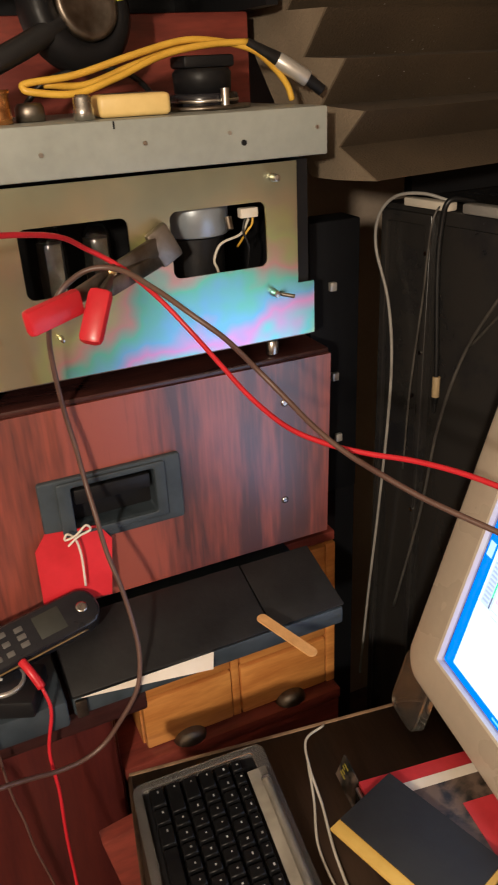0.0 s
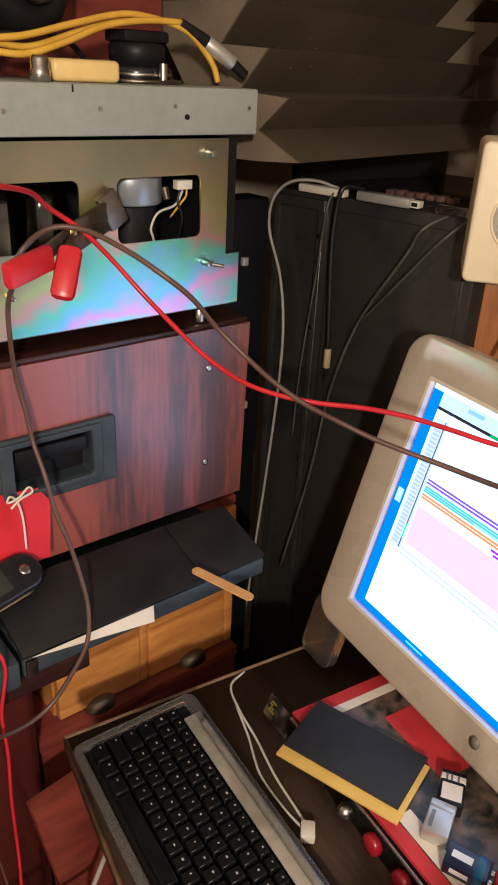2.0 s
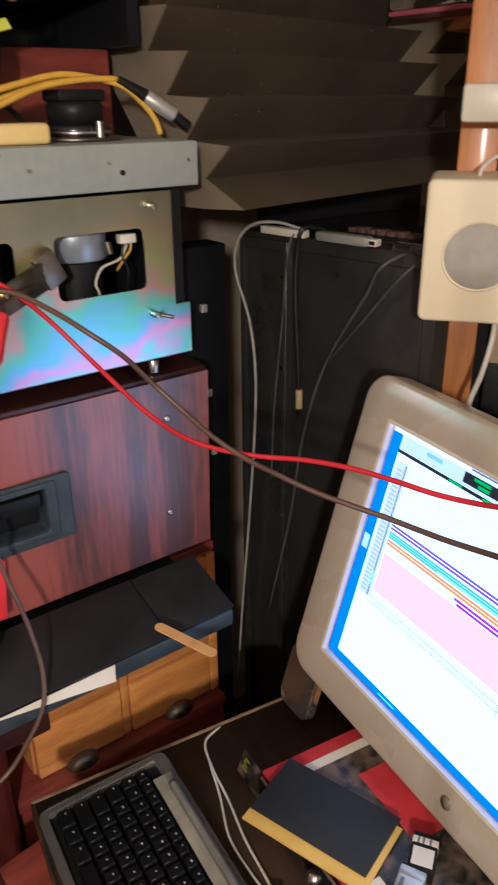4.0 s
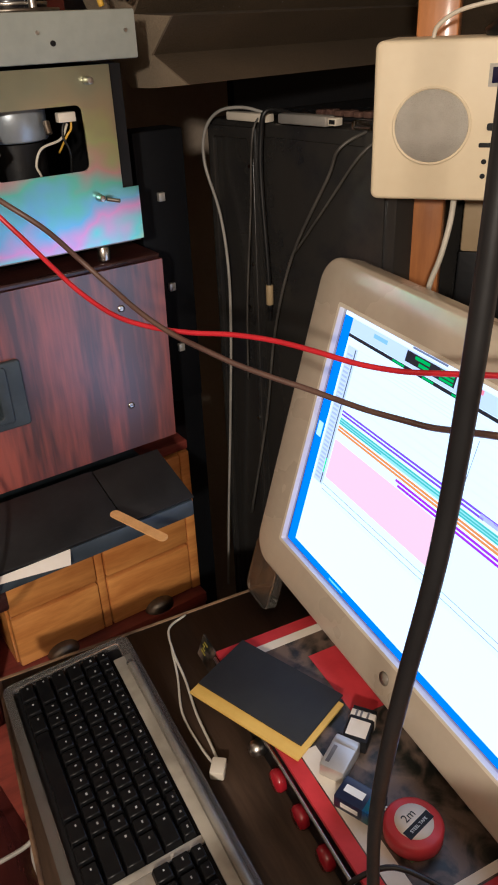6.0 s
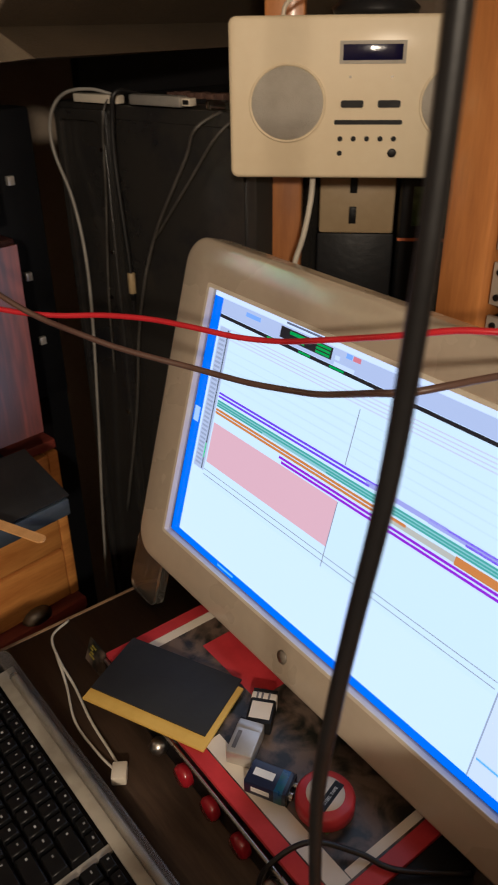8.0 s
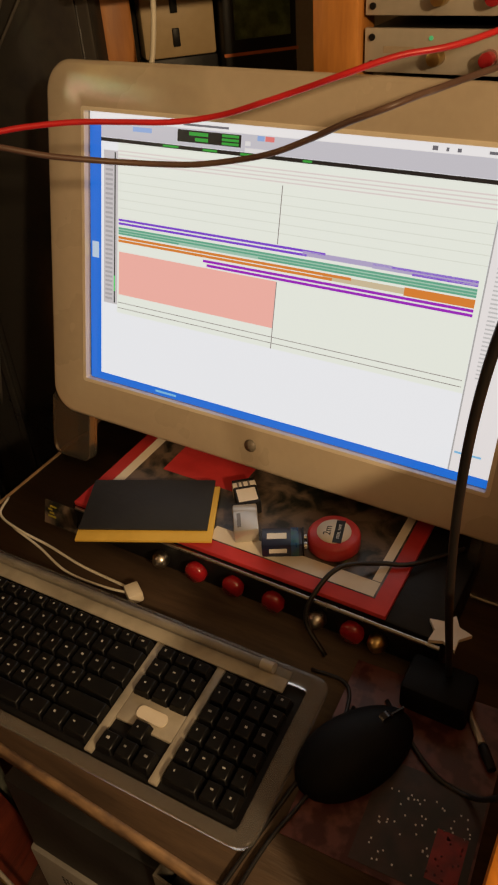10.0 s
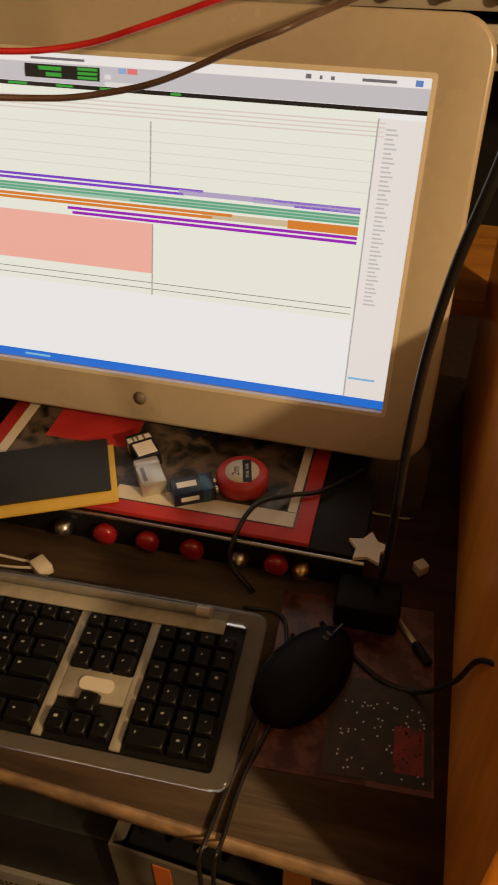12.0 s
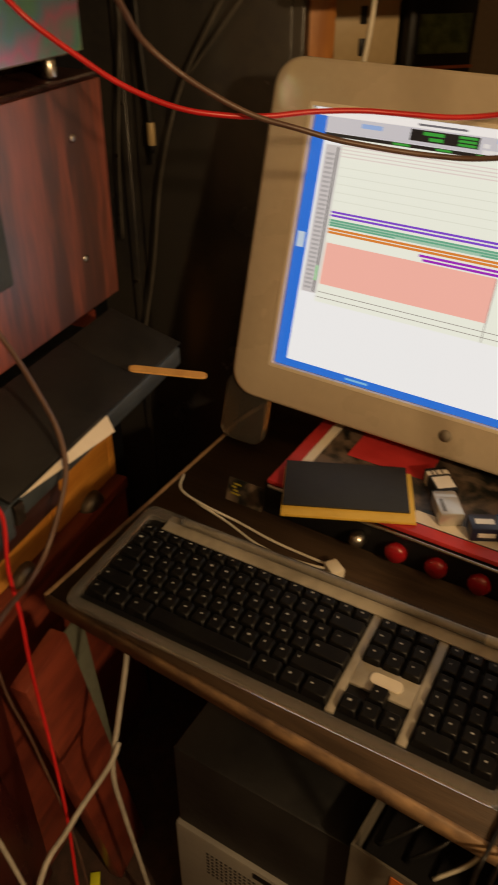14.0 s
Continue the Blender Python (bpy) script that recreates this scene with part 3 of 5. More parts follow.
part("wire", tube([(0.082, 0.02, 0.13), (0.072, 0.02, 0.115), (0.048, 0.018, 0.108), (0.04, 0.02, 0.092), (0.044, 0.022, 0.08), (0.052, 0.03, 0.06)], 0.0014), WHITE_WIRE, amp)
part("wire", tube([(0.086, 0.018, 0.136), (0.084, 0.016, 0.125), (0.078, 0.016, 0.118), (0.072, 0.03, 0.1)], 0.0012), YELLOW_WIRE, amp)
part("wire", tube([(0.082, 0.02, 0.14), (0.074, 0.018, 0.12), (0.08, 0.018, 0.1), (0.082, 0.03, 0.07)], 0.0014), BLACK_RUBBER, amp)
for x in (-0.125, -0.078):
    part("valve", lathe([(0.0, 0.0), (0.014, 0.0), (0.015, 0.004), (0.015, 0.06), (0.009, 0.072), (0.0, 0.074)], 20, m=pose(x, 0.045, 0.07)), clear("valve_glass", (0.8, 0.85, 0.85)), amp, "glass valve")
    part("valve_core", box(x - 0.007, x + 0.007, 0.038, 0.052, 0.072, 0.125), DULL_STEEL, amp)
for x, z, r in ((0.102, 0.172, 0.0045), (0.099, 0.052, 0.0045), (-0.137, 0.042, 0.003), (-0.2, 0.05, 0.003)):
    part("bolt", rod((x, 0.0, z), (x, -0.012, z), r, r * 0.8, 12, 0.0008), STEEL, amp)
part("thread", rod((0.108, -0.002, 0.049), (0.119, -0.012, 0.047), 0.0022), DULL_STEEL, amp)
for x, z, r in ((0.068, 0.208, 0.0028), (0.053, 0.218, 0.002), (0.150, 0.217, 0.002), (-0.033, 0.215, 0.0022), (-0.13, 0.212, 0.0022), (-0.22, 0.21, 0.0022)):
    part("screw", rod((x, -0.0078, z), (x, -0.0095, z), r, seg=10), BLACK if r > 0.0025 else STEEL, amp)
part("slot", box(-0.0615, -0.0600, -0.0086, -0.0078, 0.229, 0.2355), BLACK, amp)
for x in (-0.224, 0.099, -0.45):
    part("foot", lathe([(0.0, -0.022), (0.007, -0.022), (0.0075, -0.02), (0.0075, -0.006), (0.006, -0.004), (0.0, -0.004)], 18, m=pose(x, 0.008 if x > -0.3 else 0.02, 0)), STEEL, amp)

case = thing("wooden_case", pose(0.004, 0.35, 0.9445), "rosewood-grained wooden case with black recessed handle", "case")
part("front_board", plate([(-0.52, 0), (0.1635, 0), (0.1685, 0.244), (-0.52, 0.244)], [rounded(-0.166, -0.052, 0.090, 0.165, 0.002, 2)], 0.0, 0.014), ROSEWOOD, case)
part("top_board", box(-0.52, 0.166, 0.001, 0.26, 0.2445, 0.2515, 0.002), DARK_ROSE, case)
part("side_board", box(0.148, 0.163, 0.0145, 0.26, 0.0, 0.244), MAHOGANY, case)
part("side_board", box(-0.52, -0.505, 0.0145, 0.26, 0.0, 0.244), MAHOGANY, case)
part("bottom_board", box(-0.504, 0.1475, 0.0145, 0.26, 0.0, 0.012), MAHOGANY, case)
handle = part("recessed_handle", plate(rounded(-0.190, -0.030, 0.083, 0.166, 0.004), [rounded(-0.156, -0.062, 0.100, 0.155, 0.003)], -0.006, -0.0005, 0.002), SLATE, case, "black plastic recessed handle")
part("inner_rim", plate(rounded(-0.171, -0.049, 0.092, 0.162, 0.004), [rounded(-0.156, -0.062, 0.100, 0.155, 0.003)], -0.009, -0.0062, 0.0015), SLATE, handle)
part("cup_wall", plate(rounded(-0.164, -0.054, 0.092, 0.163, 0.004), [rounded(-0.156, -0.062, 0.100, 0.155, 0.003)], -0.0004, 0.0195), SLATE, handle)
part("cup", box(-0.164, -0.054, 0.02, 0.03, 0.092, 0.163), BLACK, handle)
part("grip", box(-0.152, -0.066, -0.003, 0.006, 0.130, 0.148, 0.002), BLACK, handle)
for x, z in ((0.106, 0.194), (0.103, 0.063), (-0.31, 0.06), (-0.31, 0.193)):
    part("screw", lathe([(0.0, 0), (0.0048, 0), (0.0042, 0.0014), (0.0016, 0.0018), (0.0, 0.001)], 14, m=pose(x, -0.0002, z, 90)), STEEL, case)

# ---- drawers, binder and the dark cabinet under the case ----
drawers = thing("drawer_chest", pose(0.0, 0.425, 0), "orange pine drawer chest with bronze cup pulls", "drawers")
part("carcass", box(-0.095, 0.2255, 0.016, 0.36, 0.594, 0.864, 0.002), PINE, drawers)
part("top_board", box(-0.118, 0.226, 0.004, 0.37, 0.8645, 0.8803, 0.002), RED_BOARD, drawers, "red-stained top board")
part("riser", box(-0.1, 0.226, 0.09, 0.36, 0.8806, 0.9435, 0.002), DARK_ROSE, drawers)
for z0, z1, pulls in ((0.597, 0.688, True), (0.694, 0.86, False)):
    for x0, x1, xk in ((-0.092, 0.046, -0.027), (0.062, 0.208, 0.143)):
        front = part("drawer_front", box(x0, x1, 0.0, 0.0155, z0, z1, 0.003), PINE, drawers)
        if not pulls:
            continue
        bm = lathe([(0.0, -0.018), (0.008, -0.0175), (0.015, -0.015), (0.0195, -0.008), (0.021, 0.0)], 24)
        bmesh.ops.delete(bm, geom=[v for v in bm.verts if v.co.y < -0.006], context="VERTS")
        bmesh.ops.rotate(bm, verts=bm.verts, matrix=Matrix.Rotation(radians(90), 3, "X"))
        for v in bm.verts:
            v.co = (v.co.x * 1.25 + xk, -abs(v.co.y) - 0.0005, v.co.z + z0 - 0.006)
        bmesh.ops.recalc_face_normals(bm, faces=bm.faces)
        part("cup_pull", bm, DULL_STEEL, front, "dark bronze cup pull")
part("divider", box(0.0475, 0.0605, 0.003, 0.0155, 0.595, 0.862, 0.002), PINE, drawers)
part("stile", box(0.2095, 0.2255, 0.001, 0.0155, 0.595, 0.862, 0.002), PINE, drawers)
base = thing("low_red_cabinet", pose(0, 0.412, 0), "red-stained low cabinet under the chest", "cabinet")
part("top", box(-0.135, 0.226, -0.006, 0.38, 0.572, 0.5935, 0.004), RED_BOARD, base)
part("front", box(-0.13, 0.226, 0.0, 0.015, 0.0, 0.5715, 0.003), RED_BOARD, base)
part("side", box(0.208, 0.226, 0.0155, 0.38, 0.0, 0.5715), RED_BOARD, base)
part("side", box(-0.13, -0.112, 0.0155, 0.38, 0.0, 0.5715), RED_BOARD, base)

binder = thing("box_file", pose(0, 0, 0), "dusty black box file lying flat, slate-blue edge", "box file")
part("body", box(-0.2, 0.13, 0.2455, 0.47, 0.881, 0.905, 0.003), SLATE, binder, "slate-blue side")
bm = box(-0.2, 0.034, 0.0, 0.1, 0.0, 0.005, 0.0015)
box(0.036, 0.131, 0.002, 0.1, 0.0, 0.003, 0.001, bm=bm)
bmesh.ops.rotate(bm, verts=bm.verts, matrix=Matrix.Rotation(radians(17), 3, "X"))
bmesh.ops.translate(bm, verts=bm.verts, vec=(0, 0.244, 0.9065))
part("cover", bm, DUST_BLACK, binder, "dusty black cover, slightly raised")
part("backing", box(-0.2, 0.13, 0.33, 0.345, 0.9055, 0.931, 0.001), DUST_BLACK, binder)
part("clip", box(-0.198, -0.186, 0.2405, 0.2452, 0.882, 0.904, 0.001), DULL_STEEL, binder)

cabinet = thing("dark_cabinet", pose(0, 0, 0), "dark mahogany cabinet beside the drawers", "cabinet")
part("body", box(-0.62, -0.137, 0.402, 0.80, 0.0, 0.8495, 0.003), MAHOGANY, cabinet)
part("top", box(-0.63, -0.12, 0.252, 0.49, 0.85, 0.8805, 0.003), DARK_ROSE, cabinet)
part("door", box(-0.60, -0.142, 0.39, 0.4015, 0.03, 0.83, 0.003), MAHOGANY, cabinet)
part("hinge", rod((-0.139, 0.396, 0.79), (-0.139, 0.396, 0.805), 0.0035), BRASS, cabinet)
solo("power_supply", box(-0.60, -0.2065, 0.235, 0.47, 0.8808, 0.915, 0.004), SLATE, Matrix(), "flat slate-grey instrument box on the cabinet", "instrument")

# ---- tall black case behind ----
TOWER = pose(0.371, 0.545, 0, 0, 0, -81.4)
tower = thing("black_tower_case", TOWER, "tall black lacquered case with loose cables over its edge", "case")
part("body", box(0.0, 0.345, 0.0, 0.42, 0.0, 1.318, 0.004), BLACK_METAL, tower)
part("front_frame", plate([(0.004, 0.01), (0.10, 0.01), (0.10, 1.31), (0.004, 1.31)], [rounded(0.016, 0.088, 0.03, 1.295, 0.004)], -0.007, -0.0002, 0.002), BLACK_METAL, tower)
part("front_door", box(0.112, 0.33, -0.006, -0.0002, 0.02, 1.30, 0.002), BLACK_METAL, tower)
for x, z in ((0.094, 1.26), (0.094, 1.12), (0.082, 1.05), (0.094, 0.86)):
    part("rivet", rod((x, -0.0068, z), (x, -0.0095, z), 0.003, seg=10), STEEL, tower)
# The panel stands in for the shade in this gap, hence nearly black.
dark = thing("dark_recess", pose(0, 0, 0), "near-black panel filling the shaded gap beside the tower case, on a black leg", "equipment")
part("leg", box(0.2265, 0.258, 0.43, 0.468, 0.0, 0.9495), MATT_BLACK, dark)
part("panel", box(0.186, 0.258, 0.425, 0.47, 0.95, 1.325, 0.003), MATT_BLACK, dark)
for x, z in ((0.212, 1.24), (0.216, 1.12), (0.222, 1.03)):
    part("socket", box(x, x + 0.009, 0.418, 0.4248, z, z + 0.011, 0.001), PALE_METAL, dark)

# ---- radio, shelf posts and rack ----
RAD = pose(0.346, 0.17, 1.26, 0, 0, -52) @ Matrix.Diagonal((1.06, 1, 1, 1))
radio = thing("radio", RAD, "white gloss table radio with two round speakers", "radio")
part("cabinet", plate(rounded(0, 0.283, 0, 0.156, 0.008), [], 0.0, 0.11, 0.004), RADIO_WHITE, radio)
for x in (0.058, 0.225):
    part("speaker_ring", lathe([(0.0385, 0), (0.0385, 0.0012), (0.0365, 0.0016), (0.036, 0.0002)], 40, m=pose(x, 0, 0.075, 90)), RADIO_WHITE, radio)
    part("speaker_grille", lathe([(0.0, 0), (0.0358, 0), (0.0355, 0.001), (0.0, 0.0016)], 40, m=pose(x, 0, 0.075, 90)), GRILLE, radio, "pale cloth grille")
part("display", box(0.111, 0.168, -0.0008, 0.002, 0.115, 0.13, 0.0005), LCD_BLUE, radio, "dark blue display")
part("display_frame", plate([(0.108, 0.112), (0.171, 0.112), (0.171, 0.133), (0.108, 0.133)], [[(0.1112, 0.1152), (0.1678, 0.1152), (0.1678, 0.1298), (0.1112, 0.1298)]], -0.001, 0.001), GRILLE, radio)
for x in (0.111, 0.147):
    part("button", plate(rounded(x, x + 0.022, 0.071, 0.078, 0.002), [], -0.0015, 0.001), BLACK, radio)
part("slot", plate(rounded(0.105, 0.172, 0.0545, 0.059, 0.0015), [], -0.0006, 0.001), BLACK, radio)
for i in range(5):
    part("button", rod((0.1115 + 0.0133 * i, 0.001, 0.0405), (0.1115 + 0.0133 * i, -0.0015, 0.0405), 0.0026, seg=12), BLACK, radio)
part("button", rod((0.1115, 0.001, 0.026), (0.1115, -0.0015, 0.026), 0.0026, seg=12), BLACK, radio)
part("knob", rod((0.164, 0.001, 0.0265), (0.164, -0.003, 0.0265), 0.0044, seg=16, bevel=0.0006), BLACK, radio)
for x in (0.119, 0.159):
    part("led", rod((x, 0.001, 0.1), (x, -0.0006, 0.1), 0.0013, seg=8), DULL_STEEL, radio)
part("wire_handle", tube([(0.05, 0.045, 0.154), (0.055, 0.045, 0.168), (0.08, 0.045, 0.182), (0.14, 0.045, 0.19), (0.2, 0.045, 0.182), (0.235, 0.045, 0.168), (0.24, 0.045, 0.154)], 0.0022), CREAM, radio, "pale wire handle")
part("cable", tube([(0.085, 0.03, 0.004), (0.083, 0.03, -0.03), (0.076, 0.025, -0.07), (0.066, 0.02, -0.11), (0.07, 0.02, -0.16)], 0.0032), WHITE_WIRE, radio, "white mains cable")
solo("stand_base", lathe([(0.0, 0), (0.042, 0), (0.044, 0.006), (0.03, 0.018), (0.013, 0.024), (0.011, 0.09), (0.0, 0.09)], 32), BLACK, RAD @ pose(0.142, 0.06, 0.1565), "round black weighted stand on the radio", "stand")

shelving = thing("shelving", RAD @ pose(0, 0.112, -0.45), "orange pine shelving behind the radio", "shelf")
part("post", box(0.026, 0.07, 0.0, 0.04, -0.81, 1.12, 0.003), PINE_UP, shelving)
part("bracket_shelf", box(-0.02, 0.30, 0.041, 0.30, 0.13, 0.15, 0.002), PINE, shelving)
part("top_shelf", box(0.07, 0.32, 0.041, 0.30, 0.83, 0.85, 0.002), PINE, shelving)
part("radio_bracket", box(0.07, 0.26, 0.0, 0.04, 0.452, 0.47, 0.002), PINE, shelving)
SHELF = RAD @ pose(0, 0.18, -0.30)
TAN_PLASTIC = mat("tan_plastic", (0.5, 0.38, 0.22), (0.42, 0.31, 0.17), rough=0.45, scale=9)
gadget = thing("tan_switch_box", SHELF, "tan plastic box with two dark switches", "switch box")
part("body", box(0.09, 0.185, 0.0, 0.08, 0.196, 0.29, 0.004), TAN_PLASTIC, gadget)
part("base", box(0.088, 0.187, 0.004, 0.08, 0.0002, 0.1955, 0.003), BLACK, gadget, "dark dusty lower box")
for z in (0.21, 0.25):
    part("switch", box(0.128, 0.137, -0.004, 0.001, z, z + 0.022, 0.001), BLACK, gadget)
clock = thing("black_device", SHELF, "black box with orange stripe on the shelf", "device")
part("body", box(0.19, 0.29, -0.02, 0.1, 0.0002, 0.285, 0.006), BLACK, clock)
part("stripe", box(0.1895, 0.2905, -0.0206, -0.0196, 0.192, 0.196), ORANGE_PRINT, clock)
part("window", box(0.205, 0.28, -0.0212, -0.0196, 0.212, 0.262, 0.0005), GREEN_PRINT, clock)

rack = thing("equipment_rack", DESK @ pose(0, 0, 0), "pine-sided equipment rack of white-faced units", "rack")
part("side_panel", box(0.036, 0.086, 0.375, 0.42, 0.0, 1.75, 0.003), PINE_UP, rack, "orange pine upright")
part("side_panel", box(0.6, 0.64, 0.375, 0.62, 0.0, 1.75, 0.003), PINE_UP, rack)
part("base", box(0.087, 0.6, 0.39, 0.62, 0.86, 0.88), PINE, rack)
part("back", box(0.087, 0.6, 0.61, 0.62, 0.88, 1.75), BLACK, rack)
z = 1.130
for i, h in enumerate((0.0395, 0.0395, 0.0395, 0.0395, 0.09, 0.09)):
    unit = thing("rack_unit", DESK @ pose(0.089, 0.385, z), "white-faced rack unit with knobs", "audio unit", "units in the rack")
    part("body", box(0.004, 0.5, 0.006, 0.2, 0.001, h - 0.001), BLACK, unit)
    part("faceplate", box(0, 0.504, 0, 0.0055, 0, h, 0.001), RACK_WHITE, unit)
    for x in (0.008, 0.496):
        for zz in (0.008, h - 0.008):
            part("slot_screw", rod((x, -0.002, zz), (x, 0.001, zz), 0.0032, seg=10), BLACK, unit)
    part("lettering_bar", box(0.02, 0.052, -0.0004, 0.001, h * 0.45, h * 0.45 + 0.006), mat("tan_lettering", (0.45, 0.36, 0.26), rough=0.5) if i == 0 else bpy.data.materials["tan_lettering"], unit)
    for k in range(5):
        part("knob", rod((0.075 + 0.05 * k, 0.001, h * 0.4), (0.075 + 0.05 * k, -0.014, h * 0.4), 0.008, 0.007, 18, 0.001), (BRASS, RED_GEM, BLACK, STEEL, BLACK)[k], unit)
    part("led", rod((0.068, 0.001, h * 0.8), (0.068, -0.001, h * 0.8), 0.0022, seg=8), glow("green_led", (0.15, 0.9, 0.3), 0.6) if i == 0 else bpy.data.materials["green_led"], unit)
    z += h + 0.0108

# ---- low unit and clutter on the desk ----
low = thing("low_black_unit", DESK, "low black unit with red and chrome knobs, bright front rail", "audio unit")
part("body", box(-0.118, 0.315, 0.05, 0.30, 0.7385, 0.784, 0.003), BLACK, low)
part("front_rail", rod((-0.11, 0.0475, 0.7835), (0.316, 0.0425, 0.7835), 0.0022, seg=10), STEEL, low, "bright metal rail")
for i, (u, kind) in enumerate(((0.008, 0), (0.053, 1), (0.099, 1), (0.146, 1), (0.195, 0), (0.232, 1), (0.258, 2))):
    if kind == 1:
        part("knob", lathe([(0.0, 0), (0.0075, 0), (0.0125, 0.003), (0.0125, 0.009), (0.010, 0.0125), (0.0, 0.0132)], 18, m=pose(u, 0.0505, 0.7585, 90)), RED_GEM, low, "red knob")
    else:
        part("knob", lathe([(0.0, 0), (0.007, 0), (0.0098, 0.005), (0.009, 0.012), (0.005, 0.0165), (0.0, 0.018)], 18, m=pose(u, 0.0505, 0.7585, 90)), STEEL if kind == 0 else BRASS, low, "chrome knob")
TOP = DESK @ pose(0, 0, 0.7843)


def sheet(rects, z0, z1, m=None):
    bm = bmesh.new()
    for x0, x1, y0, y1 in rects:
        box(x0, x1, y0, y1, z0, z1, bm=bm)
    return bm


mag = thing("magazine", TOP @ pose(0.077, 0.142, 0, 0, 0, 0), "glossy magazine with red border and printed picture", "magazine")
part("cover", box(-0.19, 0.185, -0.092, 0.095, 0.0002, 0.006, 0.001), RED_PAPER, mag)
part("picture", box(-0.172, 0.168, -0.076, 0.08, 0.00605, 0.0066), PHOTO_PRINT, mag)
part("white_band", sheet([(-0.02, 0.166, -0.075, -0.056)], 0.0067, 0.0069), WHITE_PAPER, mag)
part("white_band", sheet([(-0.172, -0.16, -0.075, 0.06)], 0.0067, 0.0069), WHITE_PAPER, mag)
part("white_band", sheet([(0.157, 0.166, -0.055, 0.05)], 0.0067, 0.0069), WHITE_PAPER, mag)
part("caption_bar", sheet([(-0.12, -0.04, -0.07, -0.05)], 0.0067, 0.0069), RED_PAPER, mag)
part("red_block", sheet([(-0.13, -0.03, 0.0, 0.075)], 0.0067, 0.007), RED_PAPER, mag)
part("green_patch", sheet([(0.09, 0.125, -0.045, -0.02)], 0.0067, 0.0069), GREEN_PRINT, mag)
PAD = TOP @ pose(-0.026, 0.078, 0.009, 2, 0, 25)
solo("envelope", box(-0.071, 0.076, -0.055, 0.03, 0.0, 0.0035, 0.0008), YELLOW_CARD, PAD, "yellow padded envelope lying on the magazine", "envelope")
solo("card", box(-0.07, 0.07, -0.041, 0.038, 0.0037, 0.0062, 0.0008), CHARCOAL, PAD, "plain charcoal card lying on a yellow envelope", "card")
packet = solo("seed_packet", box(-0.03, 0.02, -0.001, 0.001, 0, 0.03), PHOTO_PRINT, DESK @ pose(-0.14, 0.048, 0.7385, -20, 0, 0), "small dark printed packet standing against the unit", "packet")
YELLOW_PRINT = mat("yellow_print", (0.32, 0.27, 0.03), rough=0.5)
for i in range(4):
    bar = part("lettering_bar", box(-0.024 + 0.002 * (i % 2), -0.012 - 0.003 * (i % 3), -0.0016, -0.0011, 0.010 + 0.0042 * i, 0.0122 + 0.0042 * i), YELLOW_PRINT, packet, "yellow lettering")


def battery(m, body, band, label):
    b = thing("battery", m, label, "battery", "nine-volt batteries")
    part("case", box(-0.013, 0.013, -0.0235, 0.018, 0, 0.017, 0.0018), body, b)
    part("band", box(-0.0132, 0.0132, 0.005, 0.0155, -0.0001, 0.0172, 0.0018), band, b)
    part("top_plate", box(-0.0125, 0.0125, 0.018, 0.0195, 0.0005, 0.0165), BLACK, b)
    for x, r in ((-0.006, 0.0034), (0.006, 0.0042)):
        part("terminal", rod((x, 0.0195, 0.0085), (x, 0.0225, 0.0085), r, seg=12), STEEL, b)
    return b


BLUE_WRAP = mat("blue_black_wrap", (0.012, 0.018, 0.05), rough=0.3)
BLUE_BAND = mat("green_band", (0.015, 0.11, 0.06), (0.012, 0.06, 0.2), rough=0.3, scale=60)
silver_battery = battery(TOP @ pose(0.086, 0.098, 0.0071, 0, 0, 33), PALE_METAL, PALE_METAL, "silver nine-volt battery on the magazine")
part("lettering_bar", box(-0.009, -0.005, -0.018, 0.003, 0.0171, 0.0174), DULL_STEEL, silver_battery)
pale_battery = battery(TOP @ pose(0.066, 0.134, 0.0071, 0, 0, 40), BLACK, WHITE_PAPER, "black and white nine-volt battery on the magazine")
for x in (-0.008, -0.003, 0.004):
    part("lettering_bar", box(x, x + 0.0022, 0.0062, 0.0145, 0.0172, 0.0175), DULL_STEEL, pale_battery)
part("label", box(-0.0105, 0.0105, -0.019, 0.002, 0.0169, 0.0173), WHITE_PAPER, pale_battery, "pale printed label")
blue_battery = battery(TOP @ pose(0.138, 0.088, 0.0071, 0, 0, -62), BLUE_WRAP, BLUE_BAND, "dark blue nine-volt battery on the magazine")
part("lettering_bar", box(-0.004, 0.004, -0.018, 0.002, 0.0171, 0.0174), LEGEND, blue_battery)
part("lettering_bar", box(0.013, 0.0134, -0.016, 0.002, 0.006, 0.0115), LEGEND, blue_battery)
tape = thing("tape_measure", TOP @ pose(0.181, 0.114, 0.0071, 0, 0, 105), "small round red two-metre tape measure", "tape measure")
part("case", lathe([(0.0, 0), (0.024, 0), (0.027, 0.003), (0.027, 0.015), (0.024, 0.0185), (0.0, 0.0185)], 32), RED_PAPER, tape)
part("label", lathe([(0.0, 0.0186), (0.0175, 0.0186), (0.0175, 0.0192), (0.0, 0.0192)], 32), WHITE_PAPER, tape, "round white label")
txt = bpy.data.curves.new("words", "FONT")
txt.body, txt.size, txt.align_x, txt.extrude = "2m", 0.011, "CENTER", 0.0001
tx = new("words", txt)
tx.parent = tape
tx.matrix_local = pose(0.0, 0.003, 0.0194, 0, 0, 0)
txt.materials.append(BLACK)
part("band", box(-0.0165, 0.0165, -0.0095, -0.0005, 0.0193, 0.0195), BLACK, tape)
txt2 = bpy.data.curves.new("words", "FONT")
txt2.body, txt2.size, txt2.align_x, txt2.extrude = "STEEL TAPE", 0.0042, "CENTER", 0.0001
tx2 = new("words", txt2)
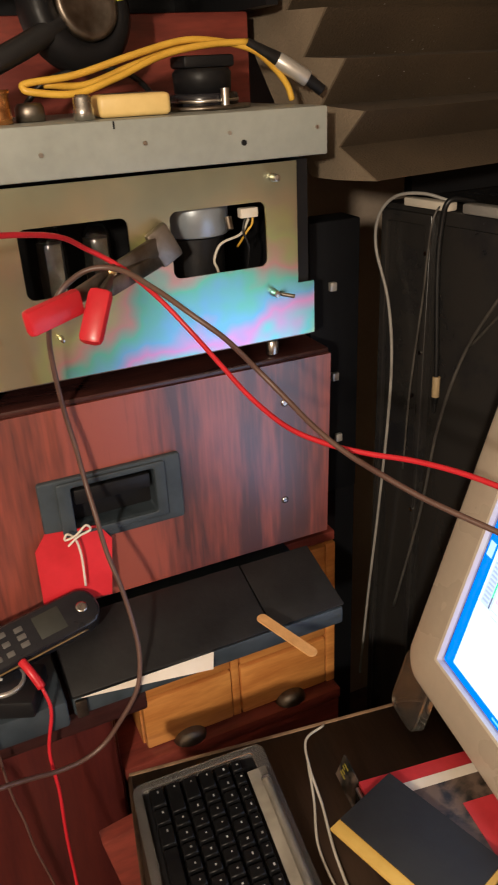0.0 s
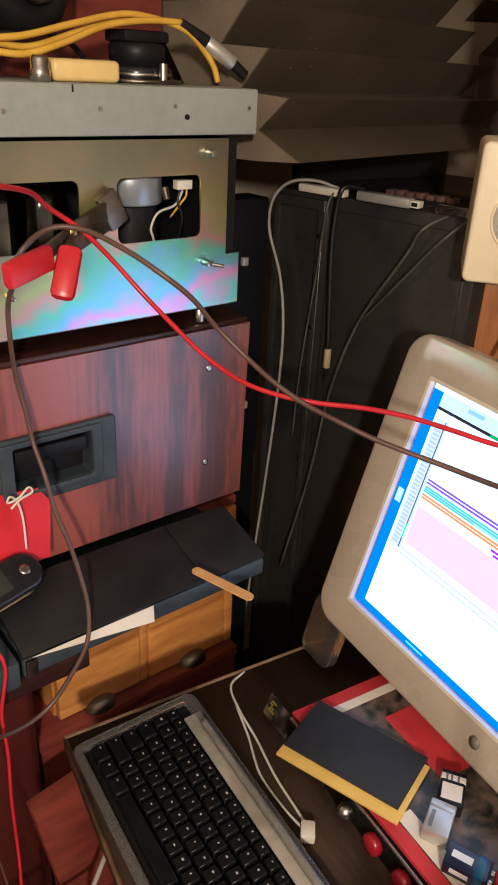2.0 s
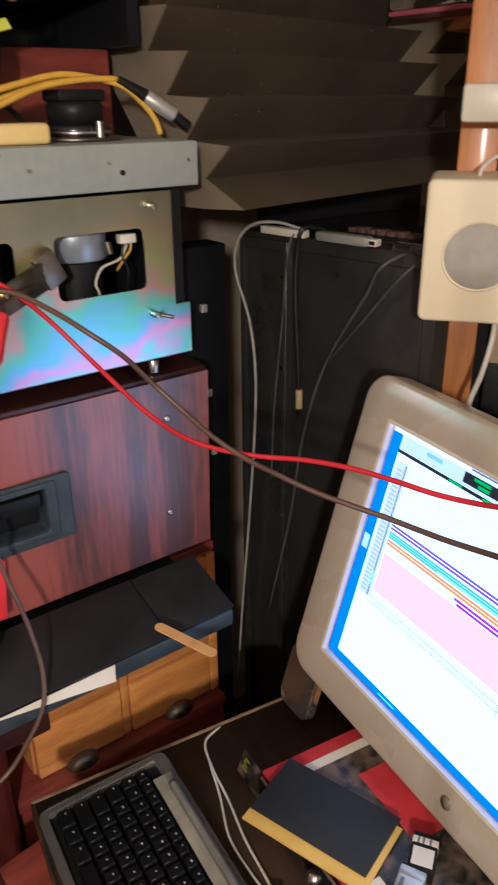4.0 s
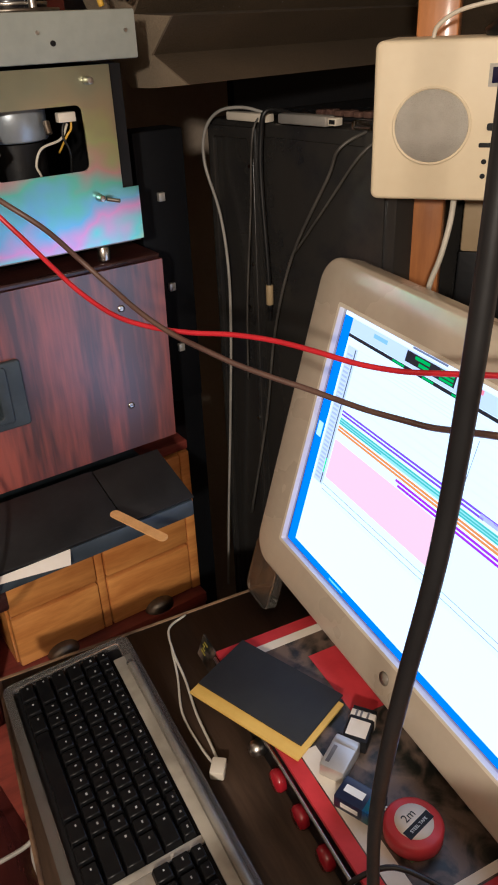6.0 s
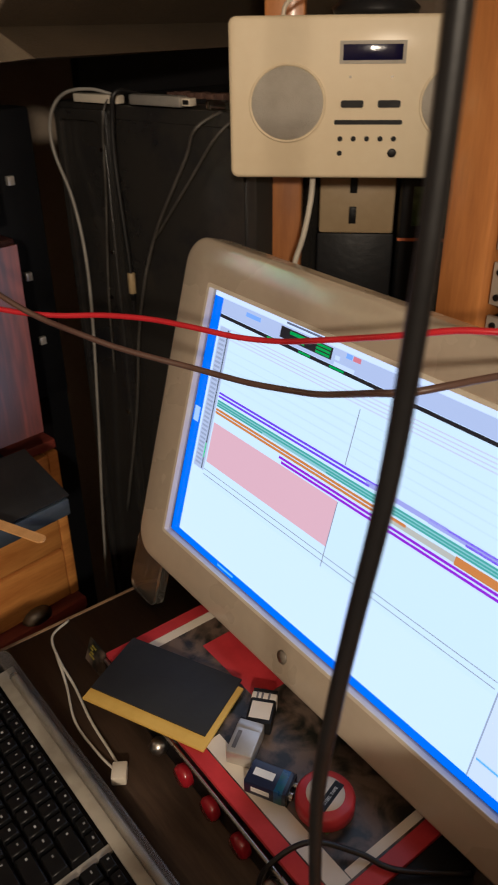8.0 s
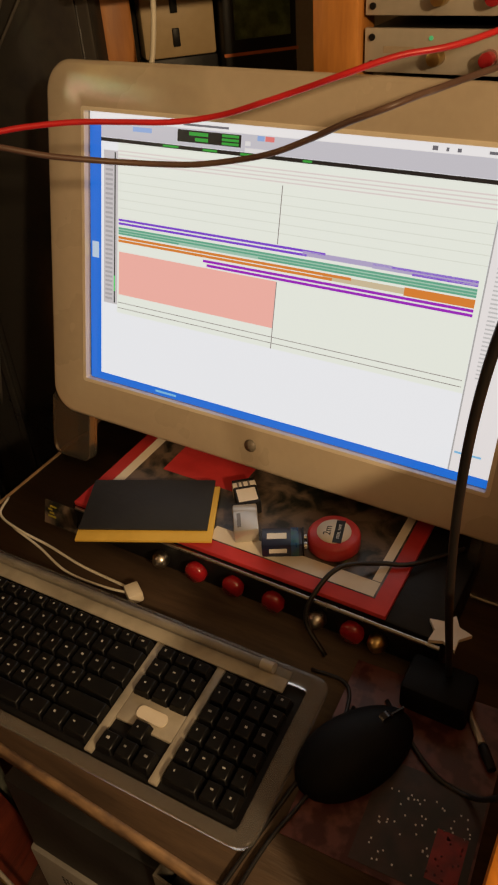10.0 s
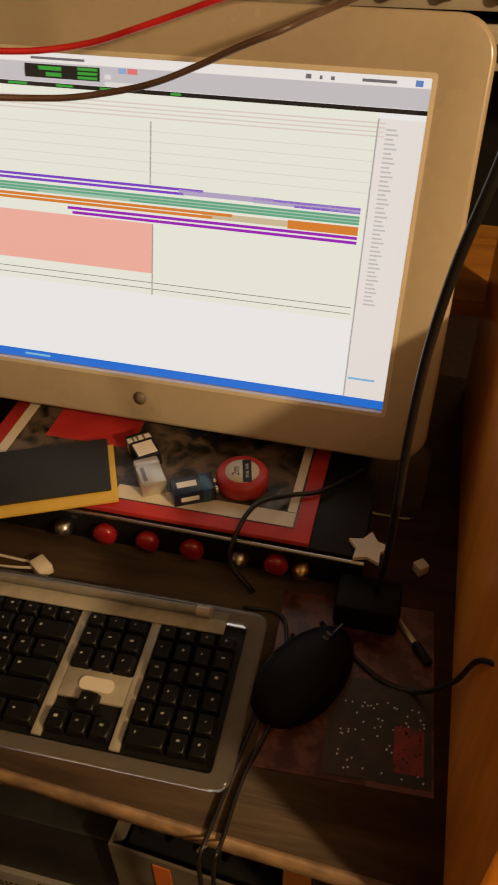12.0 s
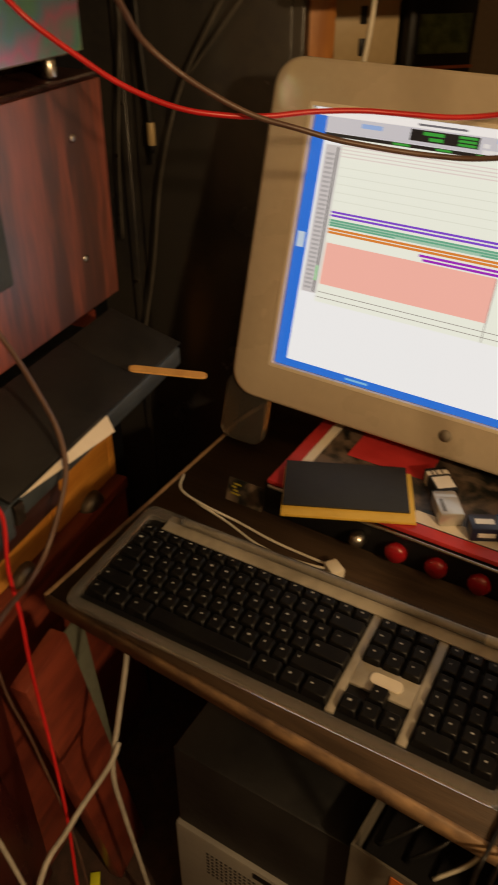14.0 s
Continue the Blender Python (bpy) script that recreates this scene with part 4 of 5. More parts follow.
tx2.parent = tape
tx2.matrix_local = pose(0.0, -0.0065, 0.0197)
txt2.materials.append(LEGEND)

mouse = thing("mouse", DESK @ pose(0.281, -0.06, 0.7398, 0, 0, -30), "black computer mouse on a printed leaflet", "mouse")
bm = bmesh.new()
bmesh.ops.create_uvsphere(bm, u_segments=28, v_segments=16, radius=1)
for v in bm.verts:
    v.co = (v.co.x * 0.033 * (1 - 0.12 * v.co.y), v.co.y * 0.058, max(0, v.co.z) ** 0.8 * 0.034 if v.co.z > 0 else 0)
part("shell", bm, MATT_BLACK, mouse)
part("wheel", rod((-0.003, 0.03, 0.0265), (0.003, 0.03, 0.0265), 0.007, seg=16), BLACK_GLOSS, mouse)
part("button_seam", box(-0.0008, 0.0008, 0.012, 0.05, 0.018, 0.0285), BLACK_GLOSS, mouse)
leaf = thing("leaflet", DESK @ pose(0.325, -0.07, 0.7384, 0, 0, 3), "printed leaflet, pink and black, under the mouse", "leaflet")
part("paper", box(-0.075, 0.068, -0.075, 0.105, 0.0, 0.0012), PINK_PAPER, leaf)
part("dark_picture", box(-0.02, 0.066, -0.07, 0.02, 0.0013, 0.0016), mat("dark_print", (0.02, 0.02, 0.02), (0.05, 0.03, 0.03), rough=0.4, scale=40), leaf)
bm = bmesh.new()
for i in range(70):
    x, y = random.uniform(-0.01, 0.06), random.uniform(-0.066, 0.0)
    box(x, x + 0.0014, y, y + 0.0014, 0.0017, 0.0019, bm=bm)
part("white_dots", bm, LEGEND, leaf)
part("red_block", sheet([(0.036, 0.06, -0.06, -0.02)], 0.0017, 0.0019), mat("dull_red_print", (0.3, 0.03, 0.03), (0.12, 0.02, 0.02), rough=0.5, scale=60), leaf)
pencil = solo("propelling_pencil", rod((0.35, 0.026, 0.742), (0.372, -0.004, 0.7425), 0.0028, 0.0034, 14, 0.0006), PALE_METAL, DESK, "pale metal propelling pencil", "pencil")
solo("pencil_grip", rod((0.373, -0.006, 0.7435), (0.386, -0.024, 0.7435), 0.0045, 0.004, 14, 0.0006), BLACK, DESK, "black rubber grip beside the pencil", "grip")
dice = solo("die", box(-0.006, 0.006, -0.006, 0.006, 0, 0.012, 0.0012), CREAM, DESK @ pose(0.371, 0.086, 0.7385, 0, 0, 40), "small white die on the desk", "die")
bm = bmesh.new()
for k in range(10):
    r = 0.021 if k % 2 == 0 else 0.012
    bm.verts.new((r * math.cos(k * math.pi / 5), r * math.sin(k * math.pi / 5), 0.004 * noise.noise((k, 1, 1))))
bm.faces.new(bm.verts)
ex = bmesh.ops.extrude_face_region(bm, geom=bm.faces[:])["geom"]
bmesh.ops.translate(bm, verts=[g for g in ex if isinstance(g, bmesh.types.BMVert)], vec=(0, 0, 0.004))
bmesh.ops.recalc_face_normals(bm, faces=bm.faces)
solo("crumpled_paper_scrap", bm, WHITE_PAPER, DESK @ pose(0.318, 0.06, 0.785, 0, 0, 15), "crumpled cream paper scrap", "paper")
solo("small_black_speaker", box(-0.035, 0.025, -0.03, 0.012, 0, 0.032, 0.005), MATT_BLACK, DESK @ pose(0.33, 0.03, 0.7385, 0, 0, 0), "small black plastic box beside the unit", "box")

# cables on and over the desk
plug = solo("cream_plug", box(-0.009, 0.012, -0.008, 0.008, 0, 0.012, 0.002), CREAM, DESK @ pose(0.0, 0.0, 0.7385, 0, 0, -35), "cream plastic plug on the desk", "plug")
solo("keyboard_lead", tube([(-0.242, 0.06, 0.7405), (-0.225, 0.03, 0.743), (-0.185, 0.02, 0.742), (-0.135, 0.016, 0.741), (-0.08, 0.008, 0.741), (-0.03, 0.005, 0.742), (0.0, 0.002, 0.745)], 0.0016), WHITE_WIRE, DESK, "thin cream lead lying on the desk", "cable")
solo("keyboard_lead", tube([(-0.195, 0.021, 0.7402), (-0.145, 0.01, 0.7402), (-0.09, -0.006, 0.7402), (-0.04, -0.006, 0.7405), (0.0, -0.002, 0.744)], 0.0015), WHITE_WIRE, DESK, "thin cream lead lying on the desk", "cable")
solo("black_cable", tube([(0.215, 0.02, 0.741), (0.19, 0.03, 0.766), (0.192, 0.044, 0.792), (0.205, 0.075, 0.806), (0.235, 0.105, 0.797), (0.262, 0.12, 0.7945), (0.3, 0.17, 0.787)], 0.0025), BLACK_RUBBER, DESK, "black cable bent over the rail", "cable")
solo("mouse_cable", tube([(0.262, -0.02, 0.7425), (0.252, -0.08, 0.7408), (0.243, -0.14, 0.7408), (0.235, -0.205, 0.7408), (0.232, -0.222, 0.735), (0.231, -0.2235, 0.71), (0.232, -0.222, 0.58), (0.24, -0.2, 0.3)], 0.0019), BLACK_RUBBER, DESK, "thin black mouse cable hanging off the desk", "cable")
solo("mouse_cable", tube([(0.21, 0.0, 0.741), (0.245, 0.0, 0.7412), (0.258, -0.03, 0.7412), (0.262, -0.1, 0.7412), (0.25, -0.16, 0.7412), (0.246, -0.212, 0.741), (0.243, -0.2235, 0.73), (0.24, -0.224, 0.62)], 0.0018), BLACK_RUBBER, DESK, "thin black mouse cable hanging off the desk", "cable")
solo("black_side_cable", tube([(0.285, 0.0, 0.7412), (0.34, -0.045, 0.7412), (0.378, -0.055, 0.745), (0.4, -0.075, 0.80), (0.4035, -0.11, 0.88), (0.412, -0.15, 0.933)], 0.0022), BLACK_RUBBER, DESK, "black cable climbing the side panel", "cable")
solo("black_hanging_cable", tube([(-0.07, -0.37, 2.4), (-0.083, -0.367, 2.2), (-0.095, -0.364, 2.0), (-0.104, -0.362, 1.75), (-0.1085, -0.3615, 1.58), (-0.1102, -0.361, 1.48), (-0.111, -0.361, 1.415), (-0.112, -0.36, 1.36), (-0.112, -0.3555, 1.30), (-0.1145, -0.349, 1.245), (-0.1135, -0.3425, 1.2), (-0.106, -0.332, 1.14), (-0.0985, -0.3265, 1.08), (-0.092, -0.325, 1.01), (-0.08, -0.327, 0.93), (-0.055, -0.33, 0.85), (-0.03, -0.331, 0.79), (-0.017, -0.331, 0.772)], 0.0031), BLACK_RUBBER, Matrix(), "thick black cable hanging from above to the desk", "cable")
solo("red_test_lead", tube([(-0.42, 0.16, 1.37), (-0.25, 0.2, 1.39), (-0.147, 0.274, 1.375), (-0.103, 0.314, 1.35), (-0.071, 0.313, 1.327), (-0.043, 0.307, 1.297), (-0.019, 0.29, 1.264), (-0.003, 0.258, 1.237), (0.011, 0.222, 1.213), (0.027, 0.18, 1.196), (0.047, 0.146, 1.189), (0.072, 0.115, 1.186), (0.097, 0.08, 1.188), (0.118, 0.042, 1.188), (0.135, 0.005, 1.185), (0.148, -0.035, 1.183), (0.158, -0.075, 1.187), (0.161, -0.112, 1.197), (0.162, -0.148, 1.208), (0.16, -0.181, 1.219), (0.17, -0.22, 1.23), (0.2, -0.27, 1.236), (0.3, -0.36, 1.26), (0.42, -0.47, 1.3)], 0.0025), RED_RUBBER, Matrix(), "long red test lead slung past the screen", "cable")
solo("brown_test_lead", tube([(-0.42, 0.13, 0.94), (-0.29, 0.185, 0.886), (-0.222, 0.222, 0.84), (-0.183, 0.23, 0.842), (-0.155, 0.229, 0.873), (-0.133, 0.231, 0.906), (-0.124, 0.241, 0.942), (-0.124, 0.256, 0.978), (-0.128, 0.27, 1.014), (-0.134, 0.285, 1.048), (-0.137, 0.297, 1.086), (-0.139, 0.315, 1.117), (-0.142, 0.322, 1.155), (-0.146, 0.328, 1.191), (-0.15, 0.322, 1.232), (-0.152, 0.312, 1.268), (-0.153, 0.285, 1.296), (-0.151, 0.262, 1.308)], 0.0026), BROWN_RUBBER, Matrix(), "grey-brown test lead looping down from a clip", "cable")
solo("brown_test_lead", tube([(-0.15, 0.315, 1.283), (-0.138, 0.305, 1.316), (-0.11, 0.305, 1.334), (-0.083, 0.29, 1.334), (-0.063, 0.25, 1.322), (-0.043, 0.22, 1.304), (-0.018, 0.205, 1.281), (0.008, 0.2, 1.25), (0.026, 0.178, 1.225), (0.039, 0.148, 1.205), (0.054, 0.118, 1.189), (0.069, 0.085, 1.179), (0.086, 0.055, 1.169), (0.103, 0.026, 1.162), (0.12, -0.003, 1.156), (0.13, -0.03, 1.153), (0.138, -0.06, 1.152), (0.142, -0.1, 1.157), (0.138, -0.13, 1.165), (0.128, -0.165, 1.18), (0.115, -0.195, 1.195), (0.11, -0.225, 1.207), (0.13, -0.245, 1.212), (0.162, -0.262, 1.213), (0.25, -0.34, 1.23), (0.36, -0.44, 1.27)], 0.0026), BROWN_RUBBER, Matrix(), "grey-brown test lead slung past the screen", "cable")

# ---- clips, papers and gear round the amplifier ----
def beam(p0, p1, w, h, bevel, up=(0, 0, 1), taper=1.0):
    p0, p1 = Vector(p0), Vector(p1)
    x = (p1 - p0).normalized()
    y = Vector(up).cross(x).normalized()
    z = x.cross(y)
    m = Matrix((x, y, z)).transposed().to_4x4()
    m.translation = p0
    bm = box(0, (p1 - p0).length, -w / 2, w / 2, -h / 2, h / 2, bevel)
    for v in bm.verts:
        k = 1 + (taper - 1) * v.co.x / (p1 - p0).length
        v.co = m @ Vector((v.co.x, v.co.y * k, v.co.z * k))
    return bm


clip1 = thing("crocodile_clip", Matrix(), "large steel crocodile clip with red sleeves biting the chassis", "clip")
part("jaw", beam((-0.016, 0.351, 1.343), (-0.085, 0.315, 1.325), 0.007, 0.020, 0.002, taper=0.8), DULL_STEEL, clip1)
part("jaw", beam((-0.022, 0.352, 1.326), (-0.092, 0.30, 1.316), 0.007, 0.016, 0.002), DULL_STEEL, clip1)
part("jaw_tip", beam((-0.012, 0.3475, 1.322), (-0.03, 0.345, 1.356), 0.010, 0.026, 0.004), DULL_STEEL, clip1)
part("arm", beam((-0.08, 0.315, 1.328), (-0.14, 0.262, 1.318), 0.005, 0.015, 0.002), DULL_STEEL, clip1)
part("arm", beam((-0.082, 0.31, 1.325), (-0.115, 0.27, 1.31), 0.005, 0.013, 0.002), DULL_STEEL, clip1)
part("sleeve", beam((-0.126, 0.268, 1.318), (-0.178, 0.245, 1.31), 0.012, 0.024, 0.005), RED_RUBBER, clip1, "red plastic sleeve")
part("sleeve", beam((-0.106, 0.268, 1.325), (-0.127, 0.25, 1.283), 0.014, 0.022, 0.006, (1, -0.5, 0)), RED_RUBBER, clip1, "red plastic sleeve")
part("pivot", rod((-0.086, 0.302, 1.33), (-0.083, 0.325, 1.328), 0.004, seg=14, bevel=0.001), BRASS, clip1)

solo("wooden_stick", plate(rounded(-0.0065, 0.0065, 0.0, 0.084, 0.006), [], -0.001, 0.001), STICK, pose(0.051, 0.172, 0.9215, -84, 0, 22), "flat pale wooden stick overhanging the box file", "stick")
bm = bmesh.new()
pts = [(-0.192, 0.237), (-0.046, 0.232), (-0.04, 0.2435), (-0.08, 0.2435)]
vv = [bm.verts.new((x, y, z)) for (x, y), z in zip(pts, (0.912, 0.893, 0.9062, 0.9062))]
bm.faces.new(vv)
ex = bmesh.ops.extrude_face_region(bm, geom=bm.faces[:])["geom"]
bmesh.ops.translate(bm, verts=[g for g in ex if isinstance(g, bmesh.types.BMVert)], vec=(0, 0, 0.0006))
bmesh.ops.recalc_face_normals(bm, faces=bm.faces)
solo("paper_strip", bm, WHITE_PAPER, Matrix(), "torn white paper strip sticking out of the box file", "paper")

tag = thing("red_tag", pose(-0.016, 0.004, 0.004), "red card tag with white string leaning on the case", "tag")
bm = plate([(-0.187, 0.968), (-0.112, 0.962), (-0.1, 1.024), (-0.112, 1.042), (-0.17, 1.047), (-0.184, 1.03)], [], 0.333, 0.335)
for v in bm.verts:
    v.co.y += (1.045 - v.co.z) * -0.25 + 0.006
part("card", bm, RED_RUBBER, tag)
part("string", tube([(-0.14, 0.315, 0.985), (-0.138, 0.322, 1.02), (-0.141, 0.326, 1.04), (-0.149, 0.324, 1.05), (-0.152, 0.324, 1.043), (-0.14, 0.322, 1.047), (-0.128, 0.324, 1.055), (-0.124, 0.324, 1.048), (-0.138, 0.323, 1.044), (-0.15, 0.322, 1.036)], 0.0013, 8, 5), WHITE_PAPER, tag, "white knotted string")

PHONE_KEY = mat("grey_phone_key", (0.16, 0.155, 0.14), (0.1, 0.095, 0.09), rough=0.35)
phone = thing("cordless_phone", pose(-0.230, 0.293, 0.963, 30, -4, 12), "black cordless phone handset leaning on the box file", "phone")
bm = plate(rounded(-0.083, 0.083, -0.023, 0.023, 0.02), [], -0.011, 0.011, 0.005)
bmesh.ops.rotate(bm, verts=bm.verts, matrix=Matrix.Rotation(radians(-90), 3, "X"))
part("body", bm, BLACK_GLOSS, phone)
for i in range(4):
    for k in range(3):
        part("key", box(-0.066 + 0.0135 * i, -0.058 + 0.0135 * i, -0.0145 + 0.0115 * k, -0.0085 + 0.0115 * k, 0.0108, 0.0121, 0.0008), PHONE_KEY, phone)
part("screen", box(0.012, 0.042, -0.013, 0.014, 0.0108, 0.0115, 0.0004), mat("grey_lcd", (0.05, 0.052, 0.045), rough=0.2), phone)
for y in (-0.012, -0.003, 0.006):
    part("menu_button", box(-0.009, 0.0, y, y + 0.006, 0.0108, 0.0122, 0.0006), PHONE_KEY, phone)
part("earpiece", lathe([(0.004, 0.0108), (0.0062, 0.0108), (0.0062, 0.0117), (0.004, 0.0117)], 20, m=pose(0.064, 0, 0)), STEEL, phone)
part("trim", tube([(-0.07, -0.0235, 0.003), (0.0, -0.0238, 0.004), (0.06, -0.0235, 0.003)], 0.0011), BRASS, phone)

meter = thing("multimeter", pose(-0.27, 0.268, 0.9155, 0, 0, -24), "small analogue test meter with round selector dial", "meter")
part("body", box(-0.075, 0.045, -0.026, 0.032, 0, 0.022, 0.004), BLACK, meter)
part("scale_plate", box(-0.073, -0.022, -0.024, 0.03, 0.0221, 0.0232), mat("yellowed_scale", (0.55, 0.42, 0.26), (0.3, 0.2, 0.12), rough=0.4, scale=40), meter, "yellowed printed scale")
part("dial", lathe([(0.0, 0.022), (0.021, 0.022), (0.021, 0.025), (0.018, 0.027), (0.0, 0.027)], 32, m=pose(0.008, 0.003, 0)), BLACK_GLOSS, meter)
part("dial_ring", lathe([(0.0205, 0.0222), (0.0225, 0.0222), (0.0225, 0.0262), (0.0205, 0.0262)], 32, m=pose(0.008, 0.003, 0)), PALE_METAL, meter)
part("pointer", box(-0.006, 0.008, 0.001, 0.0035, 0.0271, 0.0282), LEGEND, meter)
solo("red_probe_plug", tube([(-0.2400, 0.262, 0.962), (-0.2340, 0.25, 0.955), (-0.2270, 0.24, 0.94)], 0.0045), RED_RUBBER, Matrix(), "red probe plug above the meter", "plug")
solo("red_meter_lead", tube([(-0.2270, 0.24, 0.94), (-0.2235, 0.231, 0.915), (-0.2340, 0.228, 0.865), (-0.2330, 0.228, 0.805), (-0.2360, 0.228, 0.733), (-0.2380, 0.225, 0.615), (-0.2500, 0.215, 0.5), (-0.2800, 0.2, 0.3), (-0.2900, 0.19, 0.02)], 0.0019), RED_RUBBER, Matrix(), "red meter lead hanging down the cabinet", "cable")
solo("grey_meter_lead", tube([(-0.2820, 0.229, 0.905), (-0.2800, 0.228, 0.83), (-0.2740, 0.228, 0.78), (-0.2700, 0.228, 0.73), (-0.2560, 0.226, 0.628), (-0.2400, 0.22, 0.4), (-0.2500, 0.21, 0.02)], 0.0013), BROWN_RUBBER, Matrix(), "thin grey lead hanging down the cabinet", "cable")
solo("white_lead", tube([(-0.4320, 0.2, 0.88), (-0.3570, 0.225, 0.80), (-0.3420, 0.228, 0.72), (-0.3380, 0.228, 0.66), (-0.3250, 0.22, 0.5), (-0.3000, 0.2, 0.02)], 0.0026), GREY_WIRE, Matrix(), "pale grey lead hanging down the cabinet", "cable")

# things on the amplifier lid
LID = 1.4558


def lathed(name, x, y, profile, material, label, category, seg=26):
    return solo(name, lathe(profile, seg), material, pose(x, y, LID), label, category)


lathed("copper_can", -0.15, 0.40, [(0.0, 0), (0.0125, 0), (0.0125, 0.006), (0.0118, 0.007), (0.0118, 0.024), (0.0128, 0.026), (0.0128, 0.029), (0.0, 0.029)], COPPER, "small bright copper-coloured can", "can")
lathed("steel_bush", -0.118, 0.42, [(0.0, 0), (0.014, 0), (0.014, 0.012), (0.011, 0.016), (0.0, 0.017)], DULL_STEEL, "squat steel bush on the lid", "bush")
lathed("valve_base", -0.078, 0.37, [(0.0, 0), (0.0095, 0), (0.0095, 0.01), (0.0085, 0.011), (0.0085, 0.019), (0.006, 0.022), (0.0, 0.022)], STEEL, "bright steel valve base", "bush")
cream = thing("cream_block", pose(-0.026, 0.395, LID + 0.0002, 0, 0, -6), "cream plastic block with printed top", "block")
part("block", box(-0.034, 0.036, -0.022, 0.03, 0, 0.02, 0.005, 3), mat("yellow_cream", (0.8, 0.6, 0.22), (0.7, 0.5, 0.16), rough=0.4), cream)
part("top_print", box(-0.026, 0.028, -0.014, 0.024, 0.0201, 0.0205), PHOTO_PRINT, cream)
coil = thing("black_coil_former", pose(0.068, 0.44, LID), "stacked black potted coil on a steel flange", "coil")
part("flange", lathe([(0.0, 0), (0.05, 0), (0.05, 0.004), (0.0, 0.004)], 36), DULL_STEEL, coil)
part("ring", lathe([(0.0, 0.0042), (0.037, 0.0042), (0.037, 0.014), (0.034, 0.016), (0.0, 0.016)], 36), BLACK_GLOSS, coil)
part("pot", lathe([(0.0, 0.0162), (0.03, 0.0162), (0.031, 0.035), (0.028, 0.039), (0.0, 0.039)], 36), BLACK, coil)
part("cap", box(-0.026, 0.03, -0.02, 0.025, 0.0392, 0.051, 0.003), BLACK, coil)
part("stud", rod((0.008, -0.041, 0.004), (0.008, -0.041, 0.02), 0.0045, seg=12), STEEL, coil)
part("ring_band", lathe([(0.0372, 0.007), (0.0378, 0.007), (0.0378, 0.010), (0.0372, 0.010)], 36), STEEL, coil)
lead = thing("yellow_audio_lead", Matrix(), "yellow audio lead with silver plug across the lid", "cable")
part("strand", tube([(0.164, 0.42, LID + 0.004), (0.158, 0.42, 1.475), (0.143, 0.42, 1.492), (0.118, 0.42, 1.51), (0.08, 0.425, 1.519), (0.041, 0.425, 1.52), (-0.015, 0.42, 1.508), (-0.07, 0.42, 1.494), (-0.115, 0.42, 1.489), (-0.121, 0.418, 1.485), (-0.113, 0.415, 1.481), (-0.074, 0.412, 1.478), (-0.03, 0.415, 1.49), (0.02, 0.42, 1.508), (0.07, 0.42, 1.516), (0.114, 0.42, 1.517)], 0.0034), YELLOW_WIRE, lead)
part("strand", tube([(-0.1, 0.425, 1.487), (-0.06, 0.428, 1.485), (-0.01, 0.428, 1.5), (0.04, 0.43, 1.514), (0.1, 0.428, 1.517)], 0.0034), YELLOW_WIRE, lead)
part("boot", rod((0.112, 0.42, 1.517), (0.148, 0.42, 1.499), 0.0045, 0.008, 16), BLACK_RUBBER, lead, "black rubber boot")
part("plug", rod((0.147, 0.42, 1.4995), (0.178, 0.41, 1.4795), 0.0085, seg=20, bevel=0.001), PALE_METAL, lead, "silver plug")
part("tip", rod((0.177, 0.41, 1.480), (0.194, 0.408, 1.468), 0.006, seg=16), BLACK, lead)
reel = thing("cable_connector", pose(-0.05, 0.47, 1.553, 80, 0, 20), "big round black and chrome power connector", "connector")
part("shell", lathe([(0.0, -0.02), (0.05, -0.02), (0.058, -0.012), (0.058, 0.012), (0.05, 0.02), (0.036, 0.02), (0.034, 0.01), (0.0, 0.01)], 40), BLACK, reel)
part("chrome_ring", lathe([(0.026, 0.0102), (0.034, 0.0102), (0.034, 0.024), (0.03, 0.026), (0.026, 0.024)], 40), DULL_STEEL, reel)
part("hub", lathe([(0.0, 0.0102), (0.02, 0.0102), (0.018, 0.018), (0.0, 0.02)], 30), BRASS, reel)
solo("thick_black_cable", tube([(-0.06, 0.455, 1.545), (-0.09, 0.44, 1.53), (-0.13, 0.43, 1.512), (-0.19, 0.42, 1.49), (-0.30, 0.41, 1.47)], 0.011, 14), BLACK_RUBBER, Matrix(), "thick black rubber cable on the lid", "cable")
solo("thin_black_cable", tube([(-0.12, 0.47, 1.462), (-0.09, 0.46, 1.49), (-0.04, 0.46, 1.50), (0.0, 0.46, 1.49), (0.03, 0.47, 1.462)], 0.003), BLACK_RUBBER, Matrix(), "thin black cable loop on the lid", "cable")
solo("lime_strip", box(-0.018, 0.018, -0.006, 0.006, 0, 0.002), LIME, pose(0.0, 0.47, 1.565, 60, -14, 5), "bright lime tape end", "tape")
red_box = solo("red_brown_box", box(-0.42, 0.182, 0.566, 0.70, 1.0, 1.555, 0.003), RED_BOARD, Matrix(), "red-brown wooden box at the back", "box")
shelf = thing("upper_shelf", Matrix(), "upper shelf with orange pine front edge", "shelf")
part("board", box(-0.9, 0.19, 0.50, 0.8, 1.615, 1.635, 0.002), DARK_ROSE, shelf)
part("edge", box(-0.9, 0.19, 0.485, 0.4995, 1.612, 1.642, 0.002), PINE, shelf)
part("hook", tube([(0.0, 0.48, 1.625), (0.01, 0.478, 1.605), (0.025, 0.478, 1.592), (0.036, 0.478, 1.6), (0.034, 0.482, 1.622)], 0.002), BRASS, shelf)
part("upright", box(-0.9, -0.88, 0.50, 0.8, 0.0, 1.6145), DARK_ROSE, shelf)
